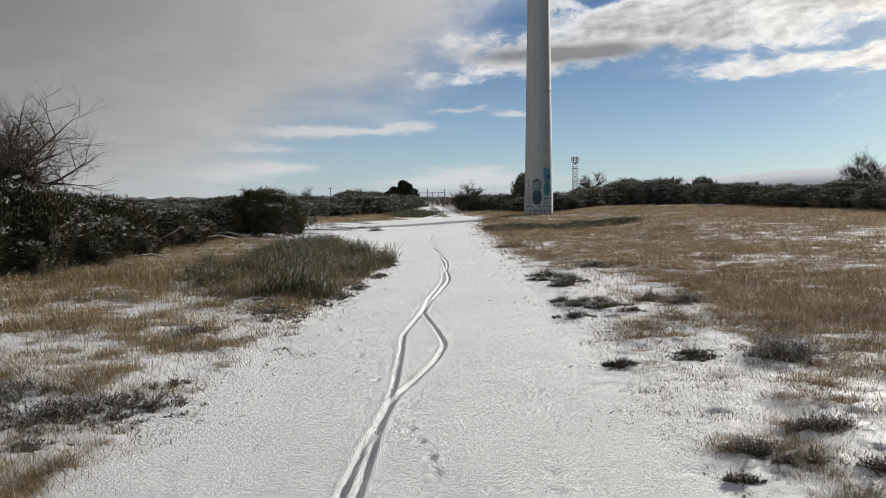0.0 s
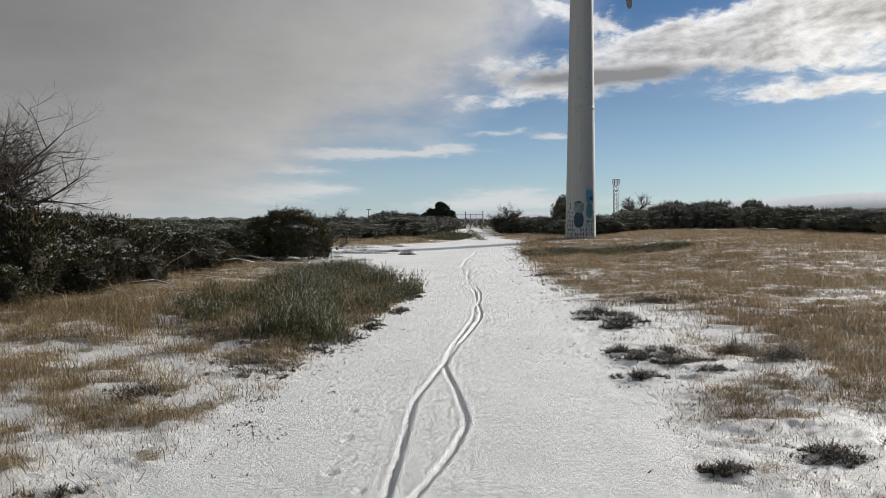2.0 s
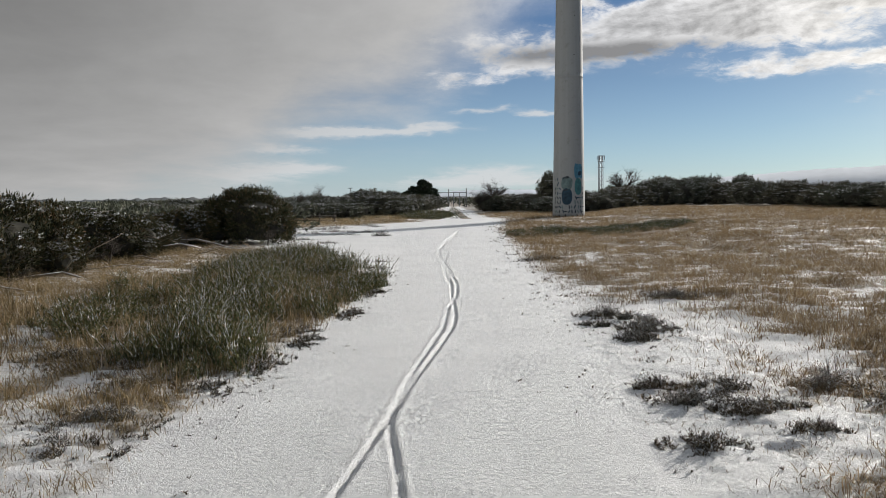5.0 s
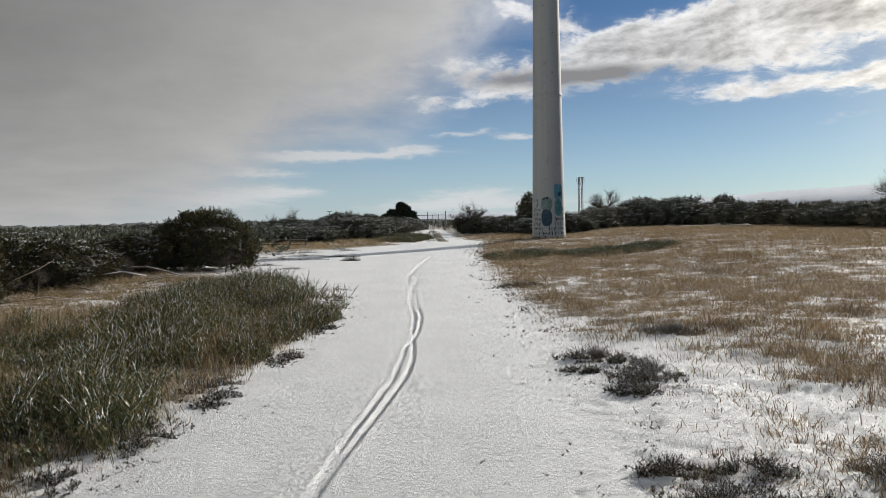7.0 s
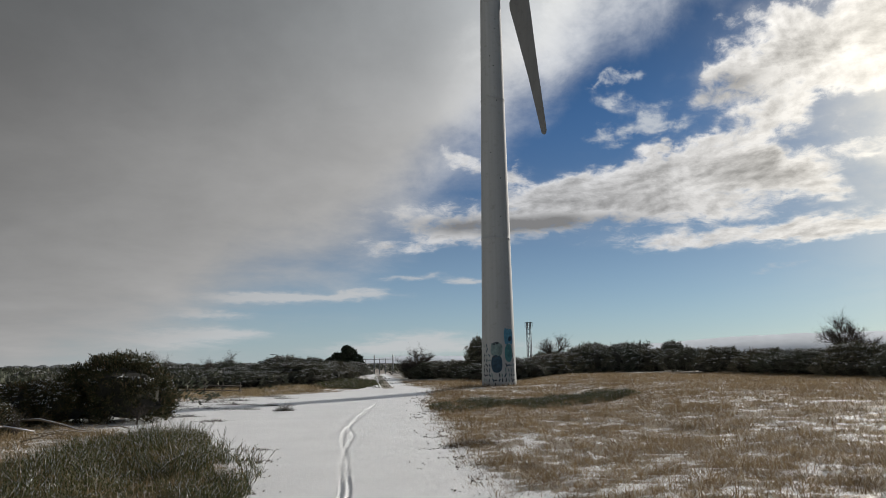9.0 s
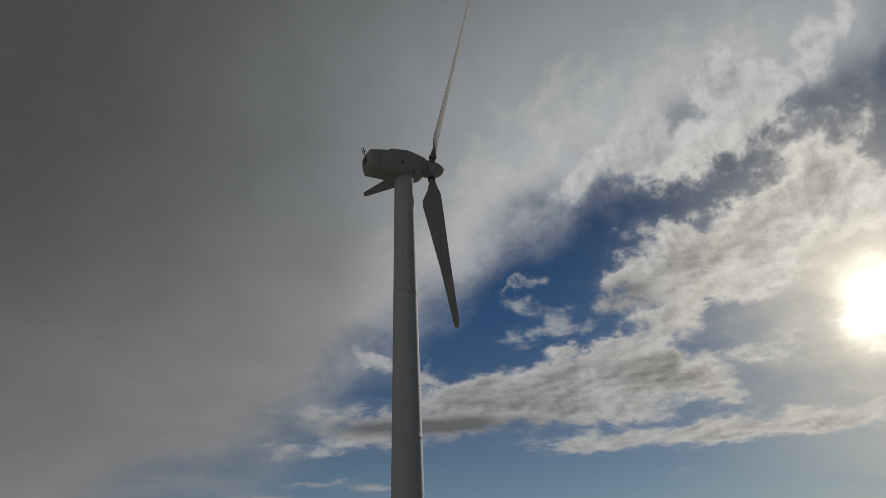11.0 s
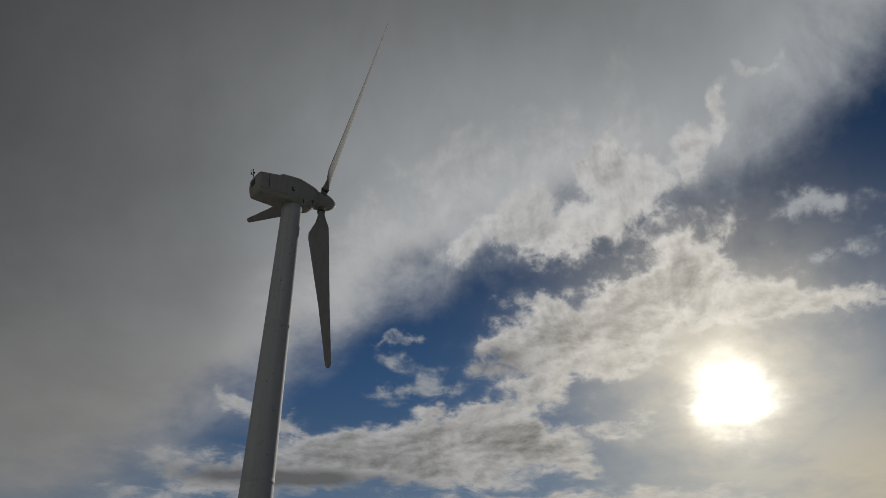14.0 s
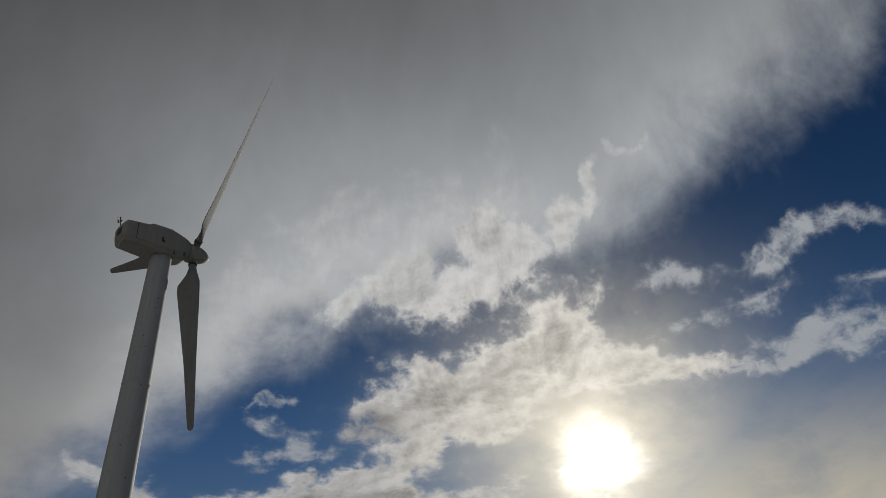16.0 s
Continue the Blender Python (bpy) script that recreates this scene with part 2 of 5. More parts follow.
def node(tree, kind, **vals):
    n = tree.nodes.new("ShaderNode" + kind)
    for k, v in vals.items():
        n.inputs[k.replace("_", " ")].default_value = v
    return n


def ramp_node(tree, fac, rows):
    r = tree.nodes.new("ShaderNodeValToRGB")
    e = r.color_ramp.elements
    while len(e) < len(rows):
        e.new(0.5)
    for i, (p, c) in enumerate(rows):
        e[i].position = p
    for i, (p, c) in enumerate(rows):
        e[i].color = (*c, 1)
    tree.links.new(fac, r.inputs[0])
    return r.outputs[0]


def mix_node(tree, fac, a, b):
    n = tree.nodes.new("ShaderNodeMix")
    n.data_type = "RGBA"
    for i, c in ((0, fac), (6, a), (7, b)):
        if isinstance(c, (tuple, float)):
            n.inputs[i].default_value = (*c, 1) if isinstance(c, tuple) else c
        else:
            tree.links.new(c, n.inputs[i])
    return n.outputs[2]


def bumped(tree, bsdf, height, strength, distance):
    b = node(tree, "Bump", Strength=strength, Distance=distance)
    tree.links.new(height, b.inputs["Height"])
    tree.links.new(b.outputs[0], bsdf.inputs["Normal"])


def island_mat(name, rows, rough=0.8, trans=0.0, by="island"):
    """Colours spread by random over loose pieces, or over objects."""
    m, t, b = material(name)
    if by == "island":
        g = t.nodes.new("ShaderNodeNewGeometry").outputs["Random Per Island"]
    else:
        g = t.nodes.new("ShaderNodeObjectInfo").outputs["Random"]
    c = ramp_node(t, g, rows)
    pos = t.nodes.new("ShaderNodeNewGeometry").outputs["Position"]
    nz = node(t, "TexNoise", Scale=1.7, Detail=5.0)
    t.links.new(pos, nz.inputs["Vector"])
    v = t.nodes.new("ShaderNodeMapRange")
    v.inputs[3].default_value, v.inputs[4].default_value = 0.35, 1.75
    t.links.new(nz.outputs[0], v.inputs[0])
    oi = t.nodes.new("ShaderNodeObjectInfo").outputs["Random"]
    each = ramp_node(t, oi, [(0.0, (0.85, 0.9, 0.85)), (0.5, (1.0, 1.0, 1.0)), (1.0, (1.25, 1.1, 0.95))])
    tint = t.nodes.new("ShaderNodeVectorMath")
    tint.operation = "MULTIPLY"
    t.links.new(c, tint.inputs[0])
    t.links.new(each, tint.inputs[1])
    s = t.nodes.new("ShaderNodeVectorMath")
    s.operation = "SCALE"
    t.links.new(tint.outputs[0], s.inputs[0])
    t.links.new(v.outputs[0], s.inputs["Scale"])
    t.links.new(s.outputs[0], b.inputs["Base Color"])
    b.inputs["Roughness"].default_value = rough
    b.inputs["Specular IOR Level"].default_value = 0.25
    if trans:
        thin = t.nodes.new("ShaderNodeBsdfTranslucent")
        t.links.new(s.outputs[0], thin.inputs["Color"])
        both = t.nodes.new("ShaderNodeMixShader")
        both.inputs[0].default_value = trans
        t.links.new(b.outputs[0], both.inputs[1])
        t.links.new(thin.outputs[0], both.inputs[2])
        t.links.new(both.outputs[0], t.nodes["Material Output"].inputs["Surface"])
    return m


def plain_mat(name, colour, rough=0.6, metal=0.0, scale=6.0, spread=0.25, bump=0.0):
    m, t, b = material(name)
    co = t.nodes.new("ShaderNodeTexCoord").outputs["Object"]
    nz = node(t, "TexNoise", Scale=scale, Detail=7.0, Roughness=0.65)
    t.links.new(co, nz.inputs["Vector"])
    lo, hi = tuple(c * (1 - spread) for c in colour), tuple(min(1, c * (1 + spread)) for c in colour)
    t.links.new(ramp_node(t, nz.outputs[0], [(0.3, lo), (0.7, hi)]), b.inputs["Base Color"])
    b.inputs["Roughness"].default_value, b.inputs["Metallic"].default_value = rough, metal
    if bump:
        bumped(t, b, nz.outputs[0], bump, 0.01)
    return m


def snow_mat():
    m, t, b = material("snow")
    pos = t.nodes.new("ShaderNodeNewGeometry").outputs["Position"]
    n1 = node(t, "TexNoise", Scale=1.3, Detail=5.0)
    n2 = node(t, "TexNoise", Scale=17.0, Detail=8.0, Roughness=0.7)
    for n in (n1, n2):
        t.links.new(pos, n.inputs["Vector"])
    t.links.new(ramp_node(t, n1.outputs[0], [(0.3, (0.82, 0.825, 0.84)), (0.7, (0.90, 0.905, 0.915))]), b.inputs["Base Color"])
    b.inputs["Roughness"].default_value = 0.55
    bumped(t, b, n2.outputs[0], 0.6, 0.02)
    return m


def ground_mat():
    """Wind-packed snow, with turf and litter where the sheet's own cover says so."""
    m, t, b = material("snowy_ground")
    pos = t.nodes.new("ShaderNodeNewGeometry").outputs["Position"]
    att = t.nodes.new("ShaderNodeAttribute")
    att.attribute_name = "turf"
    n1 = node(t, "TexNoise", Scale=0.8, Detail=5.0)
    n2 = node(t, "TexNoise", Scale=42.0, Detail=7.0, Roughness=0.8)
    n3 = node(t, "TexNoise", Scale=5.0, Detail=8.0, Roughness=0.7)
    n4 = node(t, "TexVoronoi", Scale=7.0)
    stretch = t.nodes.new("ShaderNodeMapping")
    stretch.inputs["Scale"].default_value = (1.0, 1.35, 1.0)
    t.links.new(pos, stretch.inputs[0])
    n5 = node(t, "TexNoise", Scale=21.0, Detail=8.0, Roughness=0.72)
    t.links.new(stretch.outputs[0], n5.inputs["Vector"])
    for n in (n1, n2, n3, n4):
        t.links.new(pos, n.inputs["Vector"])
    snow = ramp_node(t, n1.outputs[0], [(0.3, (0.86, 0.86, 0.865)), (0.7, (0.92, 0.92, 0.925))])
    litter = ramp_node(t, n3.outputs[0], [(0.3, (0.06, 0.043, 0.028)), (0.5, (0.17, 0.12, 0.06)), (0.70, (0.31, 0.23, 0.125)), (0.82, (0.7, 0.7, 0.7))])
    # cover plus grain gives ragged edges
    a = t.nodes.new("ShaderNodeMath")
    a.operation = "MULTIPLY_ADD"
    t.links.new(n3.outputs[0], a.inputs[0])
    a.inputs[1].default_value = 1.1
    t.links.new(att.outputs["Fac"], a.inputs[2])
    f = t.nodes.new("ShaderNodeMapRange")
    f.interpolation_type = "SMOOTHSTEP"
    f.inputs[1].default_value, f.inputs[2].default_value = 0.97, 1.46
    t.links.new(a.outputs[0], f.inputs[0])
    # snow still lies between the stems
    sift = t.nodes.new("ShaderNodeMapRange")
    sift.inputs[1].default_value, sift.inputs[2].default_value, sift.inputs[3].default_value = 0.36, 0.56, 0.40
    t.links.new(n2.outputs[0], sift.inputs[0])
    thin = t.nodes.new("ShaderNodeMath")
    thin.operation = "MULTIPLY"
    t.links.new(f.outputs[0], thin.inputs[0])
    t.links.new(sift.outputs[0], thin.inputs[1])
    t.links.new(mix_node(t, thin.outputs[0], snow, litter), b.inputs["Base Color"])
    b.inputs["Roughness"].default_value = 0.6
    b.inputs["Specular IOR Level"].default_value = 0.3
    h = t.nodes.new("ShaderNodeMath")
    h.operation = "MULTIPLY_ADD"
    t.links.new(n5.outputs[0], h.inputs[0])
    h.inputs[1].default_value = 1.7
    t.links.new(n2.outputs[0], h.inputs[2])
    bumped(t, b, h.outputs[0], 0.85, 0.035)
    return m


def painted_steel(name, colour, streak=0.2, gloss=0.45):
    """Weathered paint: faint vertical streaks, rain marks and specks."""
    m, t, b = material(name)
    co = t.nodes.new("ShaderNodeTexCoord").outputs["Object"]
    mp = t.nodes.new("ShaderNodeMapping")
    mp.inputs["Scale"].default_value = (5.0, 5.0, 0.12)
    t.links.new(co, mp.inputs[0])
    n1 = node(t, "TexNoise", Scale=1.0, Detail=6.0)
    n2 = node(t, "TexNoise", Scale=3.0, Detail=9.0, Roughness=0.75)
    t.links.new(mp.outputs[0], n1.inputs["Vector"])
    t.links.new(co, n2.inputs["Vector"])
    c = ramp_node(t, n1.outputs[0], [(0.3, tuple(x * (1 - streak) for x in colour)), (0.6, colour)])
    d = ramp_node(t, n2.outputs[0], [(0.32, (0.62, 0.6, 0.55)), (0.46, (1, 1, 1))])
    mul = t.nodes.new("ShaderNodeMix")
    mul.data_type, mul.blend_type = "RGBA", "MULTIPLY"
    mul.inputs[0].default_value = 0.5
    t.links.new(c, mul.inputs[6])
    t.links.new(d, mul.inputs[7])
    t.links.new(mul.outputs[2], b.inputs["Base Color"])
    b.inputs["Roughness"].default_value = gloss
    bumped(t, b, n2.outputs[0], 0.08, 0.01)
    return m


SNOW = snow_mat()
GROUND = ground_mat()
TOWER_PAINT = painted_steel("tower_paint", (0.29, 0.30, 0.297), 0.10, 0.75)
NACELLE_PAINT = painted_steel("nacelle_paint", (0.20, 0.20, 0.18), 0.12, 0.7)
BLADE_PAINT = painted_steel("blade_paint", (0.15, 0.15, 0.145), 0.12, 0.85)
RUBBER = plain_mat("dark_seal", (0.03, 0.03, 0.032), 0.7)
STEEL = plain_mat("grey_steel", (0.16, 0.17, 0.18), 0.5, 0.6)
NAVY = plain_mat("navy_paint", (0.018, 0.045, 0.07), 0.85, spread=0.5)
TEAL = plain_mat("teal_paint", (0.05, 0.16, 0.17), 0.85, spread=0.4)
BLUE = plain_mat("blue_paint", (0.06, 0.18, 0.26), 0.85, spread=0.4)
SLATE = plain_mat("grey_green_paint", (0.12, 0.17, 0.17), 0.85, spread=0.4)
CHARCOAL = plain_mat("charcoal_paint", (0.03, 0.035, 0.045), 0.85, spread=0.5)
BARK = plain_mat("bark", (0.048, 0.038, 0.03), 0.9, scale=20.0, spread=0.4, bump=0.4)
DEADWOOD = plain_mat("dead_wood", (0.19, 0.15, 0.11), 0.85, scale=14.0, spread=0.4, bump=0.4)
# near-black: shade within the foliage as a colour, for the filler lumps
INNER_SHADE = plain_mat("bush_inner_shade", (0.022, 0.020, 0.012), 0.95, scale=9.0, spread=0.5)
GRASS_TAN = island_mat("tan_grass", [(0.0, (0.095, 0.060, 0.034)), (0.35, (0.20, 0.135, 0.072)), (0.75, (0.31, 0.22, 0.125)), (0.93, (0.44, 0.345, 0.235)), (1.0, (0.72, 0.70, 0.67))], trans=0.32)
GRASS_PALE = island_mat("pale_grass", [(0.0, (0.075, 0.060, 0.032)), (0.3, (0.145, 0.115, 0.058)), (0.6, (0.25, 0.195, 0.11)), (0.93, (0.41, 0.34, 0.225)), (1.0, (0.72, 0.70, 0.67))], trans=0.3)
GORSE = island_mat("gorse_spines", [(0.0, (0.016, 0.018, 0.008)), (0.5, (0.040, 0.043, 0.016)), (0.78, (0.072, 0.064, 0.025)), (0.9, (0.11, 0.076, 0.036)), (1.0, (0.17, 0.11, 0.06))])
# paler than the near gorse: frost and distance haze both mixed into the colour
GORSE_FAR_HAZE = island_mat("gorse_far_haze", [(0.0, (0.045, 0.050, 0.034)), (0.6, (0.090, 0.094, 0.064)), (0.9, (0.16, 0.15, 0.115)), (1.0, (0.26, 0.25, 0.22))])
HEATHER = island_mat("heather_shoots", [(0.0, (0.030, 0.040, 0.018)), (0.5, (0.066, 0.084, 0.042)), (0.8, (0.12, 0.128, 0.066)), (1.0, (0.24, 0.18, 0.105))], trans=0.12)
TWIGS = island_mat("brown_twigs", [(0.0, (0.08, 0.05, 0.03)), (0.6, (0.20, 0.12, 0.07)), (1.0, (0.34, 0.24, 0.15))], trans=0.25)
HEATHER_LOW = island_mat("low_heather", [(0.0, (0.02, 0.017, 0.01)), (0.5, (0.045, 0.036, 0.02)), (0.85, (0.08, 0.06, 0.03)), (1.0, (0.16, 0.10, 0.05))])
PINE = island_mat("pine_needles", [(0.0, (0.012, 0.018, 0.012)), (1.0, (0.045, 0.055, 0.03))])
# distance haze is painted into these two base colours, palest on the hill
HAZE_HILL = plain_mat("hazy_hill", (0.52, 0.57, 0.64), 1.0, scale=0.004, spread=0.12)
HAZE_WOOD = plain_mat("hazy_wood", (0.07, 0.08, 0.085), 1.0, scale=0.05, spread=0.35)


# ---- small helpers ----
def mesh_of(name, verts, faces, mats, index=None, smooth=False):
    me = bpy.data.meshes.new(name)
    me.from_pydata([tuple(v) for v in verts], [], [tuple(f) for f in faces])
    for m in mats if isinstance(mats, (list, tuple)) else [mats]:
        me.materials.append(m)
    if index is not None:
        me.polygons.foreach_set("material_index", np.asarray(index, np.int32))
    if smooth:
        me.polygons.foreach_set("use_smooth", np.ones(len(me.polygons), bool))
    me.update()
    return me


def fast_mesh(name, verts, tris, mats, index=None):
    """A triangle mesh from arrays."""
    verts, tris = np.asarray(verts, np.float32), np.asarray(tris, np.int32)
    me = bpy.data.meshes.new(name)
    me.vertices.add(len(verts))
    me.vertices.foreach_set("co", verts.ravel())
    me.loops.add(tris.size)
    me.loops.foreach_set("vertex_index", tris.ravel())
    me.polygons.add(len(tris))
    me.polygons.foreach_set("loop_start", np.arange(0, tris.size, 3, dtype=np.int32))
    me.polygons.foreach_set("loop_total", np.full(len(tris), 3, np.int32))
    for m in mats if isinstance(mats, (list, tuple)) else [mats]:
        me.materials.append(m)
    if index is not None:
        me.polygons.foreach_set("material_index", np.asarray(index, np.int32))
    me.update(calc_edges=True)
    return me


def part(name, bm, mat, parent, label="", smooth=True):
    """One bmesh as one mesh object under a thing or a part."""
    me = bpy.data.meshes.new(name)
    for f in bm.faces:
        f.smooth = smooth
    bm.to_mesh(me)
    bm.free()
    me.materials.append(mat)
    ob = new(name, me)
    ob.parent = parent
    if label:
        ob["label"] = label
    return ob


def child(name, me, parent, label=""):
    ob = new(name, me)
    ob.parent = parent
    if label:
        ob["label"] = label
    return ob


def smoothstep(a, b, x):
    t = np.clip((np.asarray(x, float) - a) / (b - a), 0, 1)
    return t * t * (3 - 2 * t)


_rng = np.random.RandomState(7)
_lat = _rng.rand(256, 256)


def vnoise(x, y):
    x, y = np.asarray(x, float), np.asarray(y, float)
    xi, yi = np.floor(x).astype(int), np.floor(y).astype(int)
    fx, fy = x - xi, y - yi
    fx, fy = fx * fx * (3 - 2 * fx), fy * fy * (3 - 2 * fy)
    a, b = _lat[xi % 256, yi % 256], _lat[(xi + 1) % 256, yi % 256]
    c, d = _lat[xi % 256, (yi + 1) % 256], _lat[(xi + 1) % 256, (yi + 1) % 256]
    return (a * (1 - fx) + b * fx) * (1 - fy) + (c * (1 - fx) + d * fx) * fy


def fbm(x, y, octaves=4):
    s, amp, tot = 0.0, 1.0, 0.0
    for o in range(octaves):
        s = s + amp * vnoise(x * 2**o + 17.3 * o, y * 2**o + 5.1 * o)
        tot, amp = tot + amp, amp * 0.55
    return s / tot


# ---- the lie of the land ----
LEFT_Y = [-40, 3.4, 6.3, 8.9, 11.8, 15.9, 18.3, 20.1, 22, 24.0, 27, 31, 40, 43.5, 47.5, 50, 53, 58, 66, 100, 118]
LEFT_X = [-2.2, -2.13, -2.13, -2.4, -2.58, -2.85, -3.35, -3.9, -5.4, -7.6, -10.5, -13, -12.5, -9.5, -7.0, -6.7, -6.6, -7.1, -8.0, -12.4, -15]
RIGHT_Y = [-40, 3.4, 4.5, 6.4, 8.6, 12.7, 21, 37.6, 46, 49.3, 52, 57.5, 66, 100, 118]
RIGHT_X = [1.3, 1.15, 0.95, 0.85, 0.6, 0.33, -0.5, -1.95, -2.3, -2.6, -3.3, -4.4, -5.7, -10.4, -12.8]


def path_left(y): return np.interp(y, LEFT_Y, LEFT_X)
def path_right(y): return np.interp(y, RIGHT_Y, RIGHT_X)


def land(x, y):
    """Height of the land without ruts."""
    x, y = np.asarray(x, float), np.asarray(y, float)
    h = 0.42 * smoothstep(2, 9, x) * smoothstep(12, 32, y) * (1 - smoothstep(120, 300, y))
    h = h + 0.2 * np.exp(-((x - 1.57) ** 2 + (y - 48) ** 2) / 60)
    off = np.maximum(path_left(y) - x, x - path_right(y))
    verge = smoothstep(0.0, 1.6, off) * (1 - smoothstep(60, 120, np.abs(y)))
    h = h + verge * (0.05 + 0.16 * (fbm(x * 0.45, y * 0.45, 3) - 0.45) + 0.05 * (fbm(x * 2.2, y * 2.2, 2) - 0.5))
    return h


def inside(poly, x, y):
    res = np.zeros(len(x), bool)
    for (x1, y1), (x2, y2) in zip(poly, poly[1:] + poly[:1]):
        cross = ((y1 > y) != (y2 > y)) & (x < (x2 - x1) * (y - y1) / (y2 - y1 + 1e-9) + x1)
        res ^= cross
    return res


HEATHER_BED = [(-2.75, 10.4), (-2.8, 14.2), (-2.95, 16.0), (-3.6, 18.4), (-4.6, 20.6), (-6.2, 23.6), (-7.4, 23.0), (-7.0, 20.0), (-6.4, 17.0), (-6.3, 14.5), (-6.2, 12.6), (-5.5, 11.9), (-4.6, 11.1), (-3.8, 10.5), (-3.1, 10.0)]
HEATHER_RIGHT = [(1.0, 33.5), (1.6, 31.0), (3.6, 32.0), (6.0, 34.2), (5.0, 36.5), (2.0, 36.2), (-0.9, 34.5), (-1.4, 32.0), (-0.4, 30.2)]
HEATHER_MID = [(-5.5, 52), (-4.9, 52), (-6.75, 66), (-11.3, 100), (-11.8, 100), (-7.35, 66)]
HEATHER_FAR = [(-9.2, 52), (-6.6, 51), (-7.2, 62), (-8.8, 72), (-11, 72), (-10.6, 60)]


def turf(x, y):
    """How far turf covers the snow, 0 to 1."""
    x, y = np.asarray(x, float), np.asarray(y, float)
    n = fbm(x * 0.75 + 40, y * 0.75 + 9, 4)
    n2 = fbm(x * 3.9, y * 3.9, 4)
    right = x - path_right(y)
    left = path_left(y) - x
    wide_r = 0.7 + 2.7 * (1 - smoothstep(9, 19, y))
    wide_l = 0.5 + 0.5 * (1 - smoothstep(6, 14, y))
    cover_r = smoothstep(-0.1, wide_r, right) * (0.66 + 0.26 * smoothstep(6, 26, y))
    cover_l = smoothstep(-0.1, wide_l, left) * (0.38 + 0.32 * smoothstep(6, 13, y))
    cover_r = cover_r + 0.10 * smoothstep(1.5, 2.8, right) * smoothstep(5.5, 8.5, y) * (1 - smoothstep(14, 22, y))
    cover_r = cover_r + 0.6 * np.exp(-((x - 3.9) / 1.6) ** 2 - ((y - 9.5) / 2.6) ** 2) - 0.5 * np.exp(-((x - 2.1) / 1.3) ** 2 - ((y - 12.7) / 1.7) ** 2)
    c = np.where(right > left, cover_r, cover_l)
    c = c + (n - 0.5) * 0.85 * smoothstep(-0.2, 0.8, np.maximum(right, left)) + (n2 - 0.5) * 2.6 * smoothstep(-0.2, 0.5, np.maximum(right, left))
    c = c - 0.8 * np.exp(-((x + 3.4) / 0.9) ** 2 - ((y - 4.4) / 0.55) ** 2)
    c = np.where(inside(HEATHER_BED, x.ravel(), y.ravel()).reshape(x.shape), np.maximum(c, 0.62), c)
    middle = (path_left(y) + path_right(y)) / 2
    c = np.maximum(c, (1 - smoothstep(0.25, 0.5, np.abs(x - middle))) * smoothstep(49.5, 52, y))
    far = smoothstep(90, 140, np.hypot(x, y))
    c = c * (1 - far) + 0.9 * far
    return np.clip(c * smoothstep(-0.35, 0.3, np.maximum(right, left) + np.where(y > 49, 9, 0)), 0, 1)


TRACK_A = [(1.0, -0.78), (3.23, -0.82), (4.1, -0.86), (4.94, -0.865), (6.33, -1.01), (7.74, -1.19), (9.0, -1.175), (10.2, -1.225), (12.0, -1.25), (12.4, -1.25), (12.7, -1.26), (13.1, -1.29), (13.6, -1.33), (14.3, -1.4), (14.8, -1.4), (15.7, -1.52), (16.8, -1.66), (17.8, -1.84), (19.1, -2.07), (21.1, -2.36), (22.4, -2.62), (23.7, -2.83), (25.2, -3.04), (27.1, -3.21), (29.3, -3.38), (32.1, -3.53), (34.9, -3.66), (38.9, -3.92)]
TRACK_B = [(1.0, -0.6), (3.24, -0.735), (4.35, -0.83), (5.17, -0.85), (5.75, -0.755), (6.47, -0.665), (7.14, -0.655), (8.1, -0.87), (9.2, -1.16), (10.2, -1.18), (12.0, -1.15), (12.4, -1.15), (12.7, -1.15), (13.1, -1.17), (13.6, -1.21), (14.3, -1.31), (14.8, -1.39), (15.5, -1.42), (16.8, -1.56), (17.5, -1.68), (18.4, -1.86), (19.6, -2.06), (21.1, -2.35), (22.5, -2.48), (23.9, -2.62), (25.7, -3.03), (27.0, -3.16), (29.3, -3.3), (32.1, -3.42), (35.3, -3.67), (38.9, -3.87)]


def smooth_track(rows, y):
    """A wheel's line, rounded between its turning points."""
    ys, xs = np.array(rows).T
    fine = np.arange(ys[0], ys[-1], 0.05)
    v = np.interp(fine, ys, xs)
    k = np.hanning(13)
    v = np.convolve(np.pad(v, 6, mode="edge"), k / k.sum(), mode="valid")
    return np.interp(y, fine, v)


PRINTS = [(-0.62, 4.35), (-0.52, 4.12), (-0.42, 3.85), (-0.36, 3.6), (0.30, 3.85), (0.30, 3.65), (0.26, 4.2), (0.27, 4.9), (0.34, 4.5), (0.30, 3.4), (0.27, 5.4), (0.30, 6.0), (0.24, 6.7),
          (-1.35, 5.9), (-1.30, 6.2), (-1.1, 5.65), (-1.45, 6.6), (0.36, 7.6), (0.33, 8.3), (0.28, 9.1), (0.22, 9.9), (0.2, 10.8), (0.12, 11.6), (0.05, 12.6), (-1.62, 7.3), (-1.75, 8.0), (-1.7, 9.4), (-2.0, 12.6), (0.40, 10.3), (0.34, 12.0)]


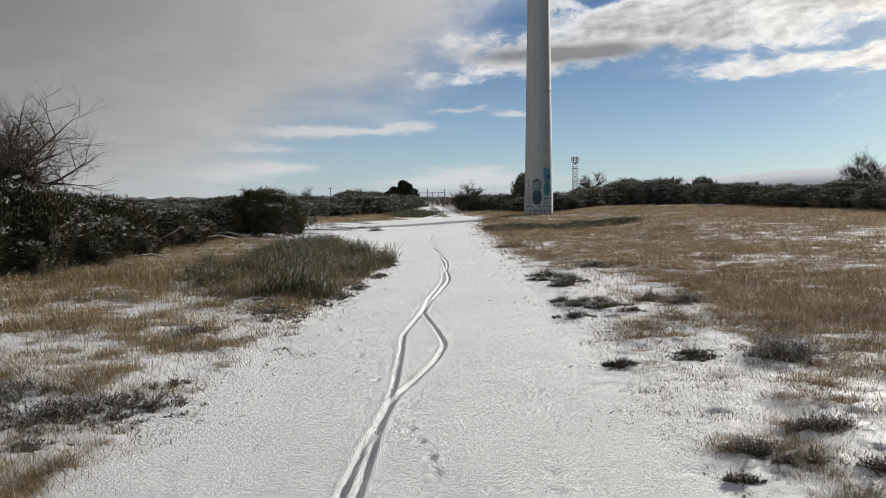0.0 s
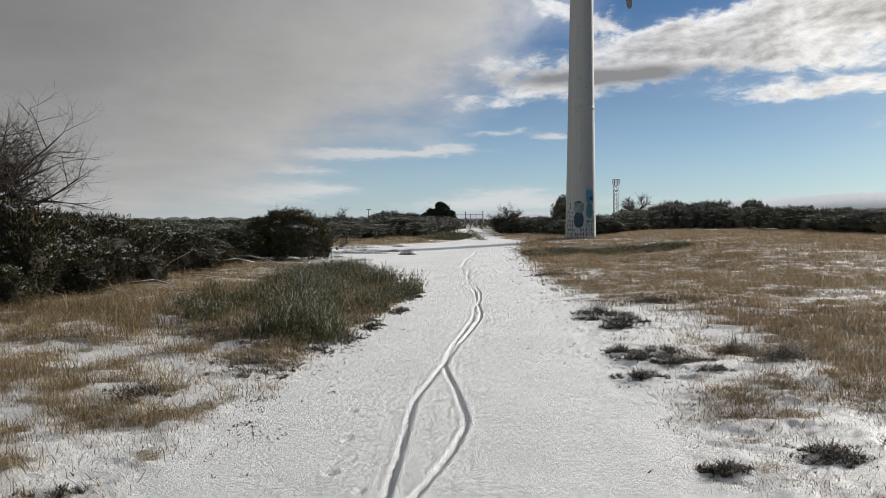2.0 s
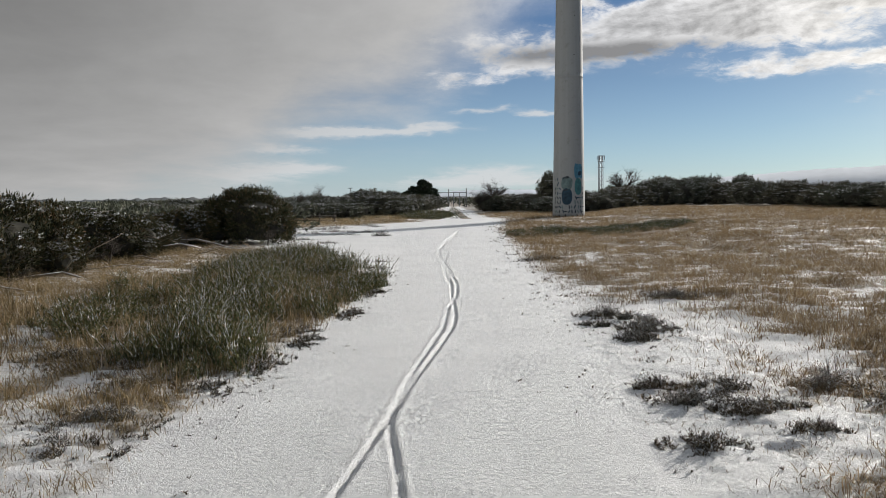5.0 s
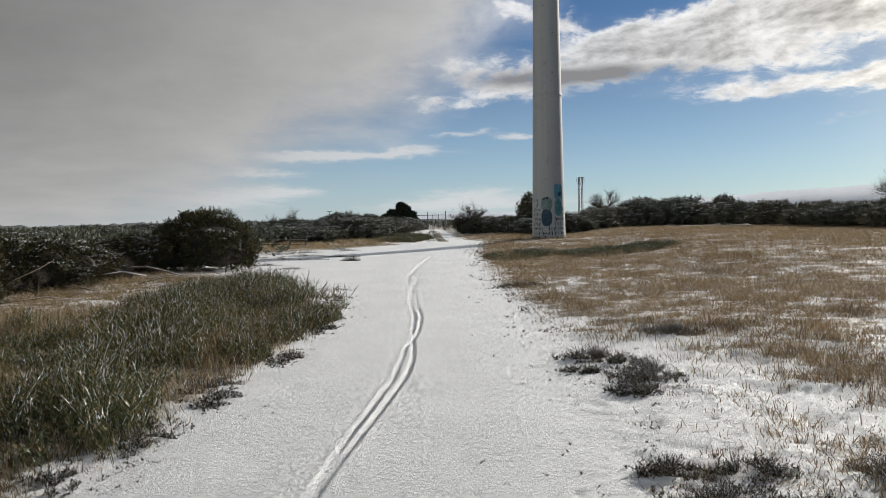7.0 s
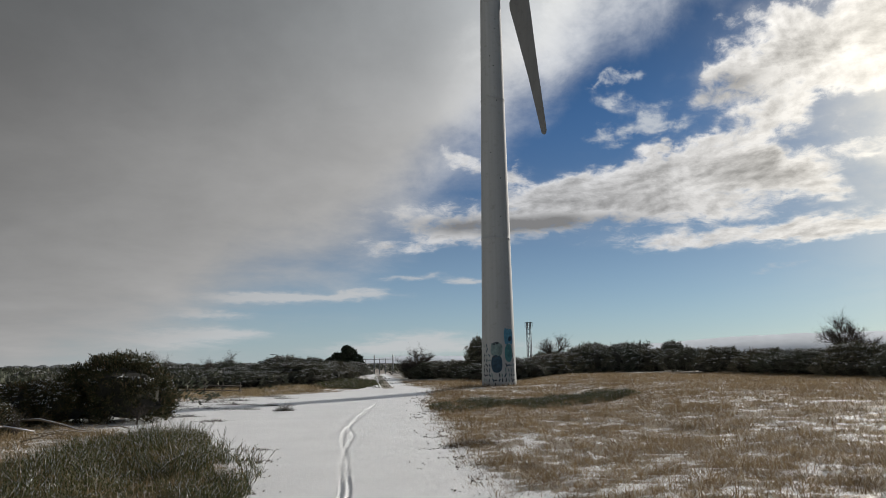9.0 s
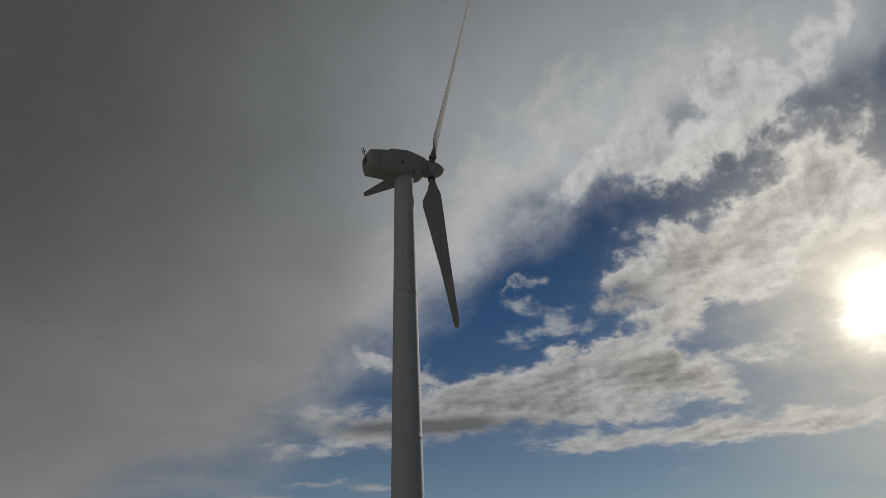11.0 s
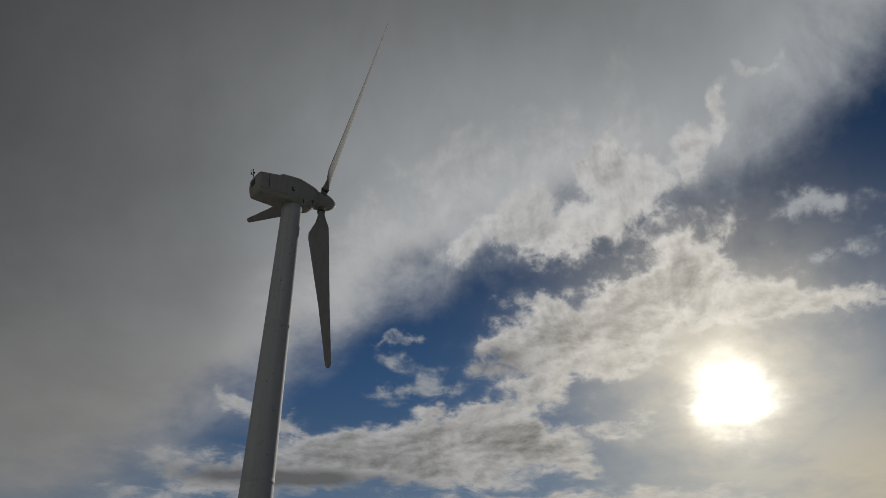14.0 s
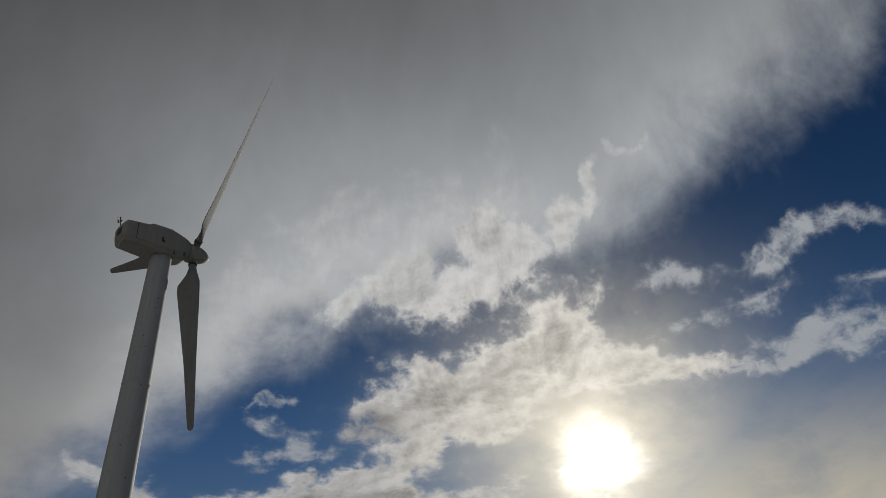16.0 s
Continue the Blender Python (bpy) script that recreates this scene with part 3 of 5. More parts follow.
def ruts(x, y):
    """Wheel grooves, paw prints and wind ripples in the snow."""
    d = np.zeros_like(x)
    for rows, depth in ((TRACK_A, 0.017), (TRACK_B, 0.016)):
        if rows is TRACK_A:
            depth = depth * (1 - 0.45 * smoothstep(11, 12.5, y) * (1 - smoothstep(15, 17, y)))
        off = np.abs(x - smooth_track(rows, y))
        live = smoothstep(0.9, 1.2, y) * (1 - smoothstep(35.5, 37.5, y))
        wobble = 0.55 + 0.9 * vnoise(x * 12, y * 12)
        wide = 1 + 0.35 * smoothstep(14, 26, y)
        d -= live * depth * wide * wobble * (1 - smoothstep(0.012, 0.029, off / wide))
        d += live * 0.006 * wobble * np.exp(-((off / wide - 0.042) / 0.013) ** 2)
    for px, py in PRINTS:
        near = (np.abs(x - px) < 0.2) & (np.abs(y - py) < 0.25)
        r = np.hypot((x[near] - px) / 0.032, (y[near] - py) / 0.05)
        d[near] -= 0.013 * np.exp(-r**2) - 0.006 * np.exp(-((r - 1.8) / 0.5) ** 2)
    rough = smoothstep(0.1, 0.9, np.maximum(x - path_right(y) + 0.6, path_left(y) - x + 0.3))
    d += (vnoise(x * 2.3, y * 3.1) - 0.5) * 0.010 + (vnoise(x * 11.5, y * 13) - 0.5) * 0.004 + (vnoise(x * 23.7, y * 21.3) - 0.5) * 0.008 * (1 - smoothstep(12, 24, y))
    d += rough * ((fbm(x * 5.2, y * 7.5, 4) - 0.5) * 0.050 + (fbm(x * 17, y * 19, 2) - 0.5) * 0.022) * (1 - smoothstep(25, 50, y))
    return d


def spread(*runs):
    """Grid lines: (from, to, step) runs, then growing steps outward."""
    v = np.concatenate([np.arange(a, b, s) for a, b, s in runs])
    return np.unique(np.round(v, 4))


gx = spread((-3.9, -1.75, 0.035), (-1.75, -0.3, 0.018), (-0.3, 2.6, 0.035), (2.6, 9, 0.14), (-9, -3.9, 0.12), (9, 30, 0.6), (-30, -9, 0.6))
out = 30 + 0.8 * np.cumsum(1.22 ** np.arange(36))
gx = np.concatenate([-out[::-1], gx, out])
gy = spread((-20, -6, 0.8), (-6, 1.5, 0.25), (1.5, 13, 0.036), (13, 20, 0.075), (20, 36, 0.14), (36, 60, 0.4), (60, 130, 1.2))
outy = 130 + 1.5 * np.cumsum(1.22 ** np.arange(32))
backy = -20 - 1.2 * np.cumsum(1.3 ** np.arange(22))
gy = np.concatenate([backy[::-1], gy, outy])
X, Y = np.meshgrid(gx, gy)
Z = land(X, Y)
box = (np.abs(X) < 12) & (Y > 0) & (Y < 55)
Z[box] += ruts(X[box], Y[box])
nx, ny = len(gx), len(gy)
ii = (np.arange(ny - 1)[:, None] * nx + np.arange(nx - 1)[None]).ravel()
tri = np.concatenate([np.stack([ii, ii + 1, ii + nx + 1], 1), np.stack([ii, ii + nx + 1, ii + nx], 1)])
gme = fast_mesh("ground", np.stack([X, Y, Z], -1).reshape(-1, 3), tri, GROUND)
gme.polygons.foreach_set("use_smooth", np.ones(len(gme.polygons), bool))
cover = gme.attributes.new("turf", "FLOAT", "POINT")
cover.data.foreach_set("value", turf(X, Y).astype(np.float32).ravel())
ground = tagged(new("ground", gme), "snow-covered heath track with wheel ruts and turf verges", "ground", kind="structure")


# ---- wind turbine ----
TX, TY, TZ = 1.57, 48.0, float(land(1.57, 48.0)) - 0.05
R0, R1, TOP = 0.955, 0.575, 24.3
AXIS_AZ, AXIS_TILT, HUB_Z, ROTOR_S, CONE = 69.7, 3.8, 25.16, 1.82, -2.1
BLADE_ANGLES = (168.5, 288.5, 48.5)


def lathe(rows, sides=48, cap=True):
    """A solid of turning from rows of (radius, height)."""
    bm = bmesh.new()
    rings = [[bm.verts.new((r * math.cos(a), r * math.sin(a), z)) for a in (2 * math.pi * i / sides for i in range(sides))] for r, z in rows]
    for lo, hi in zip(rings, rings[1:]):
        for i in range(sides):
            j = (i + 1) % sides
            bm.faces.new((lo[i], lo[j], hi[j], hi[i]))
    if cap:
        bm.faces.new(rings[0][::-1])
        bm.faces.new(rings[-1])
    return bm


turbine = tagged(new("wind_turbine"), "tall pale grey wind turbine with painted marks round its tower foot", "wind turbine")
turbine.location = (TX, TY, TZ)


def tower_radius(z):
    return R0 + (R1 - R0) * (z / (TOP - TZ)) ** 0.9


H = TOP - TZ
rows = []
for k in range(61):
    z = H * k / 60
    rows.append((tower_radius(z), z))
for joint in (0.34, 0.68):
    z = H * joint
    rows += [(tower_radius(z - 0.04), z - 0.04), (tower_radius(z) + 0.012, z - 0.03), (tower_radius(z) + 0.012, z + 0.03), (tower_radius(z + 0.04), z + 0.04)]
rows.sort(key=lambda r: r[1])
tower = part("tower", lathe(rows, 64), TOWER_PAINT, turbine, "tapered pale grey steel tower")
part("base_flange", lathe([(R0 + 0.10, -0.1), (R0 + 0.10, 0.06), (R0 + 0.02, 0.075), (R0 + 0.005, 0.09)], 64), STEEL, turbine)
part("yaw_ring", lathe([(R1 + 0.03, H - 0.02), (R1 + 0.07, H + 0.02), (R1 + 0.07, H + 0.16), (R1 - 0.05, H + 0.2)], 48), RUBBER, turbine)


def on_tower(name, outline, mat, label=""):
    """A flat painted shape wrapped on the tower. outline: metres across from the side that faces the track, and height."""
    bm = bmesh.new()
    face_az = -math.pi / 2 - 0.03

    def at(s, z):
        r = tower_radius(z) + 0.005
        a = face_az + s / r
        return (r * math.cos(a), r * math.sin(a), z)

    cs, cz = sum(p[0] for p in outline) / len(outline), sum(p[1] for p in outline) / len(outline)
    rings = []
    for f in (1.0, 0.55):
        rings.append([bm.verts.new(at(cs + (s - cs) * f, cz + (z - cz) * f)) for s, z in outline])
    c = bm.verts.new(at(cs, cz))
    n = len(outline)
    for i in range(n):
        j = (i + 1) % n
        bm.faces.new((rings[0][i], rings[0][j], rings[1][j], rings[1][i]))
        bm.faces.new((rings[1][i], rings[1][j], c))
    return part(name, bm, mat, tower, label)


def rounded(s, z, w, h, tilt=0.0, power=2.6, n=22):
    pts = []
    for i in range(n):
        a = 2 * math.pi * i / n
        c_, s_ = math.cos(a), math.sin(a)
        u = w * math.copysign(abs(c_) ** (2 / power), c_)
        v = h * math.copysign(abs(s_) ** (2 / power), s_)
        pts.append((s + u * math.cos(tilt) - v * math.sin(tilt), z + u * math.sin(tilt) + v * math.cos(tilt)))
    return pts


on_tower("painted_panel", rounded(0.60, 2.72, 0.29, 0.42, 0.06, 4.5), BLUE, "blue painted block with a notched top")
for i in range(4):
    on_tower("painted_notch", rounded(0.40 + 0.13 * i, 3.13 - 0.015 * i, 0.055, 0.06, 0, 2.2, 12), BLUE)
on_tower("painted_flash", rounded(0.70, 2.62, 0.15, 0.12, 0.6, 2.2), NAVY)
on_tower("painted_sole", rounded(0.58, 1.85, 0.25, 0.48, 0.0, 2.4), TEAL, "dark teal painted rounded patch")
on_tower("painted_panel", rounded(-0.12, 2.05, 0.33, 0.36, -0.1, 3.0), SLATE, "grey green painted block")
on_tower("painted_edge", rounded(-0.20, 2.36, 0.22, 0.07, 0.25, 2.6), CHARCOAL)
on_tower("painted_sole", rounded(-0.12, 1.28, 0.31, 0.48, 0.0, 2.5), NAVY, "navy painted rounded patch")
on_tower("painted_spot", rounded(-0.20, 1.66, 0.14, 0.05, 0.1, 2.4), CHARCOAL)
mark_rng = random.Random(5)
for row in range(9):
    z = 0.14 + row * 0.265
    for colm in range(11):
        s = -0.92 + colm * 0.185 + mark_rng.uniform(-0.04, 0.04)
        if row > 2 and -0.52 < s < 0.28:
            continue
        if row > 4 and (0.25 < s < 0.9):
            continue
        if row > 6 and s > -0.6 or mark_rng.random() < 0.16:
            continue
        on_tower("painted_dash", rounded(s, z, 0.036, mark_rng.uniform(0.08, 0.14), mark_rng.choice((-1.5, -0.5, -0.15, 0.1, 0.35, 0.7)), 3.5, 10), mark_rng.choice((CHARCOAL, CHARCOAL, SLATE, NAVY)))
for z, s in ((9.4, 0.30), (13.1, -0.18), (16.2, 0.22), (18.3, 0.08), (18.9, -0.12), (20.6, 0.2), (21.2, 0.25), (11.6, 0.34)):
    on_tower("bolt_cap", rounded(s, z, 0.035, 0.035, 0, 2.0, 10), RUBBER)

# nacelle: built along its own axis (x ahead to the rotor), then turned
Z0 = HUB_Z - TZ
turn_head = Matrix.Rotation(radians(90 - AXIS_AZ), 4, "Z") @ Matrix.Translation((0, 0, Z0)) @ Matrix.Rotation(radians(-AXIS_TILT), 4, "Y") @ Matrix.Translation((0, 0, -Z0))


def placed(bm):
    bmesh.ops.transform(bm, matrix=turn_head, verts=bm.verts)
    return bm


# stations: (x along the axis, half width, bottom, top, chamfer)
stations = [(-2.58, 0.50, -0.42, 0.26, 0.14), (-2.40, 0.76, -0.80, 0.50, 0.20), (-1.2, 0.82, -0.86, 0.62, 0.20), (-1.0, 0.82, -0.88, 0.76, 0.20), (0.1, 0.82, -0.92, 0.80, 0.22),
            (0.55, 0.78, -0.90, 0.72, 0.24), (1.05, 0.70, -0.82, 0.66, 0.28), (1.32, 0.60, -0.62, 0.60, 0.26), (1.44, 0.50, -0.50, 0.50, 0.22)]
bm = bmesh.new()
loops = []
for x, w, lo, hi, c in stations:
    pts = [(-w + c, lo), (w - c, lo), (w, lo + c), (w, hi - c), (w - c, hi), (-w + c, hi), (-w, hi - c), (-w, lo + c)]
    loops.append([bm.verts.new((x, y, Z0 + z)) for y, z in pts])
for a, b in zip(loops, loops[1:]):
    for i in range(8):
        j = (i + 1) % 8
        bm.faces.new((a[i], a[j], b[j], b[i]))
bm.faces.new(loops[0][::-1])
bm.faces.new(loops[-1])
bmesh.ops.recalc_face_normals(bm, faces=bm.faces)
bmesh.ops.bevel(bm, geom=[e for e in bm.edges if e.calc_face_angle(0) > 0.35], offset=0.04, segments=2, affect="EDGES")
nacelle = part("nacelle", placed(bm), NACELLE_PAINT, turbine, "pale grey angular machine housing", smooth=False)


def block(x, y, z, sx, sy, sz, bevel=0.01):
    b = bmesh.new()
    bmesh.ops.create_cube(b, size=1.0, matrix=Matrix.Translation((x, y, z)) @ Matrix.Diagonal((sx, sy, sz, 1)))
    if bevel:
        bmesh.ops.bevel(b, geom=list(b.edges), offset=bevel, segments=1, affect="EDGES")
    return b


def rod(p, q, r, sides=8, r2=None):
    b = bmesh.new()
    p, q = Vector(p), Vector(q)
    m = Matrix.Translation((p + q) / 2) @ (q - p).to_track_quat("Z", "Y").to_matrix().to_4x4()
    bmesh.ops.create_cone(b, cap_ends=True, segments=sides, radius1=r, radius2=r if r2 is None else r2, depth=(q - p).length, matrix=m)
    return b


part("vent_louvre", placed(block(-2.54, -0.1, Z0 - 0.12, 0.14, 0.5, 0.4)), RUBBER, nacelle)
part("lifting_eye", placed(block(-0.45, -0.84, Z0 - 0.18, 0.07, 0.10, 0.2)), RUBBER, nacelle)
part("lifting_eye", placed(block(-0.40, -0.84, Z0 - 0.30, 0.18, 0.08, 0.06)), RUBBER, nacelle)
part("roof_hatch", placed(block(-0.4, 0.0, Z0 + 0.79, 0.9, 0.9, 0.07)), NACELLE_PAINT, nacelle)
part("panel_seam", placed(block(-1.9, -0.79, Z0 - 0.12, 0.018, 0.05, 1.0, 0)), RUBBER, nacelle)
part("weather_mast", placed(rod((-2.4, 0.3, Z0 + 0.25), (-2.5, 0.3, Z0 + 1.0), 0.025)), RUBBER, nacelle)
part("weather_arm", placed(rod((-2.48, 0.1, Z0 + 0.68), (-2.48, 0.62, Z0 + 0.84), 0.02)), RUBBER, nacelle)
part("lightning_rod", placed(rod((-2.48, 0.62, Z0 + 0.84), (-2.50, 0.68, Z0 + 1.3), 0.014)), RUBBER, nacelle)
for y, z in ((0.1, 0.72), (0.3, 1.02), (0.55, 0.92)):
    b = bmesh.new()
    bmesh.ops.create_icosphere(b, subdivisions=1, radius=0.055, matrix=Matrix.Translation((-2.49, y, Z0 + z)))
    part("wind_cup", placed(b), RUBBER, nacelle)
for x, z in ((0.9, -0.92), (0.3, -1.02)):
    part("cover_strap", placed(block(x, -0.78, Z0 + z + 0.25, 0.05, 0.06, 0.3)), RUBBER, nacelle)

hub_rows = [(0.50, 1.42), (0.56, 1.52), (0.56, 1.95), (0.52, 2.15), (0.44, 2.38), (0.33, 2.58), (0.20, 2.74), (0.09, 2.82), (0.01, 2.84)]
bm = lathe(hub_rows, 40)
bmesh.ops.transform(bm, matrix=Matrix.Translation((0, 0, Z0)) @ Matrix.Rotation(radians(90), 4, "Y"), verts=bm.verts)
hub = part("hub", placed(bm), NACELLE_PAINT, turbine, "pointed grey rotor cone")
bm = lathe([(0.44, 1.38), (0.49, 1.40), (0.49, 1.44), (0.44, 1.46)], 40)
bmesh.ops.transform(bm, matrix=Matrix.Translation((0, 0, Z0)) @ Matrix.Rotation(radians(90), 4, "Y"), verts=bm.verts)
part("hub_seal", placed(bm), RUBBER, hub)


def blade_mesh():
    """A rotor blade along +z: round root, wide shoulder, slender twisted tip. x is ahead, y across."""
    secs = [(0.45, 0.21, 0.21, 0, 0), (0.95, 0.21, 0.21, 0, 0), (1.05, 0.20, 0.20, 0, 0), (1.6, 0.34, 0.17, 14, 0.06), (2.3, 0.64, 0.13, 13, 0.22), (2.75, 0.66, 0.115, 12, 0.24), (4.0, 0.59, 0.095, 9, 0.20), (6.0, 0.47, 0.07, 6, 0.15),
            (8.0, 0.35, 0.05, 3, 0.09), (10.0, 0.265, 0.035, 1.5, 0.05), (11.6, 0.20, 0.022, 0.5, 0.02), (12.1, 0.17, 0.018, 0, 0.01), (12.25, 0.11, 0.012, 0, 0), (12.3, 0.03, 0.006, 0, 0)]
    b = bmesh.new()
    rings, n = [], 20
    for z, half, thick, twist, back in secs:
        ring = []
        for i in range(n):
            a = 2 * math.pi * i / n
            y, x = half * math.cos(a), thick * math.sin(a)
            if z > 1.3:
                x *= 0.65 + 0.35 * math.cos(a)
            y -= back
            t = radians(-twist * 0.4 - 34.0)
            ring.append(b.verts.new((x * math.cos(t) - y * math.sin(t), x * math.sin(t) + y * math.cos(t), z)))
        rings.append(ring)
    for lo, hi in zip(rings, rings[1:]):
        for i in range(n):
            j = (i + 1) % n
            b.faces.new((lo[i], lo[j], hi[j], hi[i]))
    b.faces.new(rings[0][::-1])
    b.faces.new(rings[-1])
    return b


collar_rows = [(0.215, 0.80), (0.245, 0.82), (0.245, 0.96), (0.215, 0.98)]
for ang in BLADE_ANGLES:
    # angle clockwise from up, as seen from behind the rotor
    turn = Matrix.Translation((ROTOR_S, 0, Z0)) @ Matrix.Rotation(radians(ang), 4, "X") @ Matrix.Rotation(radians(CONE), 4, "Y") @ Matrix.Diagonal((1, 1, 11.46 / 12.3, 1))
    bm = blade_mesh()
    bmesh.ops.transform(bm, matrix=turn, verts=bm.verts)
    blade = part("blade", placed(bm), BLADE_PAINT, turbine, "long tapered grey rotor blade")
    bm = lathe(collar_rows, 28)
    bmesh.ops.transform(bm, matrix=turn, verts=bm.verts)
    part("root_collar", placed(bm), RUBBER, blade)


# ---- growing things ----
def sprig_cloud(points, normals, rng, size, per=5, spread_=0.9, width=0.28):
    """Small pointed leaves in tufts at the points. Returns verts, triangles."""
    n = len(points)
    p = np.repeat(points, per, 0)
    d = np.repeat(normals, per, 0) + rng.normal(0, spread_ * 0.6, (n * per, 3))
    d /= np.linalg.norm(d, axis=1, keepdims=True) + 1e-6
    side = np.cross(d, rng.normal(0, 1, (n * per, 3)))
    side /= np.linalg.norm(side, axis=1, keepdims=True) + 1e-6
    length = size * rng.uniform(0.6, 1.4, (n * per, 1))
    w = length * width
    p = p + rng.normal(0, size * 0.3, p.shape)
    v = np.stack([p - side * w, p + side * w, p + d * length], 1).reshape(-1, 3)
    t = np.arange(len(v)).reshape(-1, 3)
    return v, t


def lump_points(rng, lumps, count):
    """Points on the outside of overlapping lumps (x, y, z, rx, ry, rz), above ground."""
    lumps = np.array(lumps)
    area = (lumps[:, 3] * lumps[:, 5])
    pick = rng.choice(len(lumps), count, p=area / area.sum())
    d = rng.normal(0, 1, (count, 3))
    d /= np.linalg.norm(d, axis=1, keepdims=True)
    d[:, 2] = np.where(d[:, 2] < -0.75, -d[:, 2], d[:, 2])
    L = lumps[pick]
    ragged = 1 + 0.22 * (rng.rand(count, 1) - 0.35) + 0.14 * np.sin(d[:, :1] * 7 + pick[:, None] * 2.1) * np.cos(d[:, 1:2] * 6 + pick[:, None])
    p = L[:, :3] + d * L[:, 3:6] * ragged
    keep = p[:, 2] > 0.02
    for q in range(len(lumps)):
        inside = (((p - lumps[q, :3]) / lumps[q, 3:6]) ** 2).sum(1) < 0.72
        keep &= ~(inside & (pick != q))
    return p[keep], d[keep]


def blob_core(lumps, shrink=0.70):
    """Near-black filler lumps behind the leaves, standing in for the shade inside."""
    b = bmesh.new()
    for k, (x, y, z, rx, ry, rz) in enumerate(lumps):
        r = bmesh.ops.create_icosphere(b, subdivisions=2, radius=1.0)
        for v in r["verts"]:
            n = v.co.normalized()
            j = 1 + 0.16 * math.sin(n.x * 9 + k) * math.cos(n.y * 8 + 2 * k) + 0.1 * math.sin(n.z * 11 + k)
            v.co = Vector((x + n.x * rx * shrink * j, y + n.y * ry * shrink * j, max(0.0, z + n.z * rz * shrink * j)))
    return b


def bush_meshes(seed, width, height, knots, size, leaf, snow_share, lumps_n=7, per=34, knot_r=0.13):
    """A spiny bush: lumps set with knots of short needles, upright tips, caps of snow on the knots, and a near-black
    filler for the shade inside.
    """
    rng = np.random.RandomState(seed)
    lumps = []
    for k in range(lumps_n):
        a, r = rng.uniform(0, 6.28), width * 0.34 * math.sqrt(rng.rand())
        h = height * rng.uniform(0.5, 0.95) * (1 - 0.25 * r / width)
        w = width * rng.uniform(0.18, 0.32)
        lumps.append((r * math.cos(a), r * math.sin(a), h * 0.52, w, w, h * 0.5))
    lumps.append((0, 0, height * 0.42, width * 0.36, width * 0.36, height * 0.46))
    p, d = lump_points(rng, lumps, knots)
    n = len(p)
    r_k = knot_r * rng.uniform(0.6, 1.4, n)
    off = rng.normal(0, 1, (n * per, 3))
    off /= np.linalg.norm(off, axis=1, keepdims=True)
    K = np.repeat(p, per, 0) + off * (np.repeat(r_k, per) * rng.rand(n * per) ** 0.5)[:, None]
    D = off * 0.6 + np.repeat(d, per, 0) * 0.5 + np.array([0, 0, 0.45])
    # upright tips that break the outline
    tips = p[(d[:, 2] > 0.25) & (rng.rand(n) < 0.22)]
    f = np.tile(np.linspace(0.0, 1.0, 16), len(tips))
    lean = np.repeat(rng.normal(0, 0.3, (len(tips), 3)) * np.array([1, 1, 0]) + np.array([0, 0, 1]), 16, 0)
    T = np.repeat(tips, 16, 0) + lean * (f * np.repeat(rng.uniform(0.8, 2.0, len(tips)), 16) * knot_r)[:, None]
    K, D = np.concatenate([K, T]), np.concatenate([D, lean * 0.8 + rng.normal(0, 0.5, T.shape)])
    v, t = sprig_cloud(K, D, rng, size, 1, 0.5, 0.17)
    v[:, 2] = np.maximum(v[:, 2], 0.0)
    fol = fast_mesh("foliage", v, t, leaf)
    patch = np.sin(p[:, 0] * 5.1 + seed) * np.cos(p[:, 1] * 4.3 + seed) + np.sin(p[:, 2] * 7 + p[:, 0] * 2)
    up = (d[:, 2] > 0.0) & (rng.rand(n) < snow_share * (0.7 + 0.5 * patch))
    m = 15
    S = np.repeat(p[up], m, 0) + rng.normal(0, 0.42, (up.sum() * m, 3)) * np.array([1, 1, 0.35]) * np.repeat(r_k[up], m)[:, None] + np.array([0, 0, 0.75]) * np.repeat(r_k[up], m)[:, None]
    a = rng.uniform(0, 6.283, len(S))
    tri = []
    for q in range(3):
        b = a + q * 2.094 + rng.normal(0, 0.3, len(S))
        tri.append(S + np.stack([np.cos(b), np.sin(b), rng.normal(0, 0.45, len(S))], 1) * size * 0.30)
    v = np.stack(tri, 1).reshape(-1, 3)
    sn = fast_mesh("snow", v, np.arange(len(v)).reshape(-1, 3), SNOW)
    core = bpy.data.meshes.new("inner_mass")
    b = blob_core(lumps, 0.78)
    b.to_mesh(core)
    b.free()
    core.materials.append(INNER_SHADE)
    return fol, sn, core


def make_bush(name, meshes, label, category, group):
    root = tagged(new(name), label, category, group)
    child("foliage", meshes[0], root)
    child("snow", meshes[1], root, "small caps of snow on the shoots")["kind"] = "stuff"
    child("inner_mass", meshes[2], root)
    return root


def stand(m_x, m_y, turn=0.0, s=1.0, sz=None, sink=0.05):
    z = float(land(m_x, m_y)) - sink
    return Matrix.Translation((m_x, m_y, z)) @ Matrix.Rotation(turn, 4, "Z") @ Matrix.Diagonal((s, s, sz or s, 1))


def put_copies(proto, rows):
    """The first row takes the thing itself, the others take copies. rows: x, y, turn, width scale, height scale."""
    for k, (x, y, turn, s, sz) in enumerate(rows):
        m = stand(x, y, turn, s, sz)
        if k == 0:
            proto.matrix_basis = m
        else:
            copy_thing(proto, m).matrix_basis = m


brng = random.Random(11)
GORSE_LABEL = "dark green gorse bush dusted with snow beside the track"
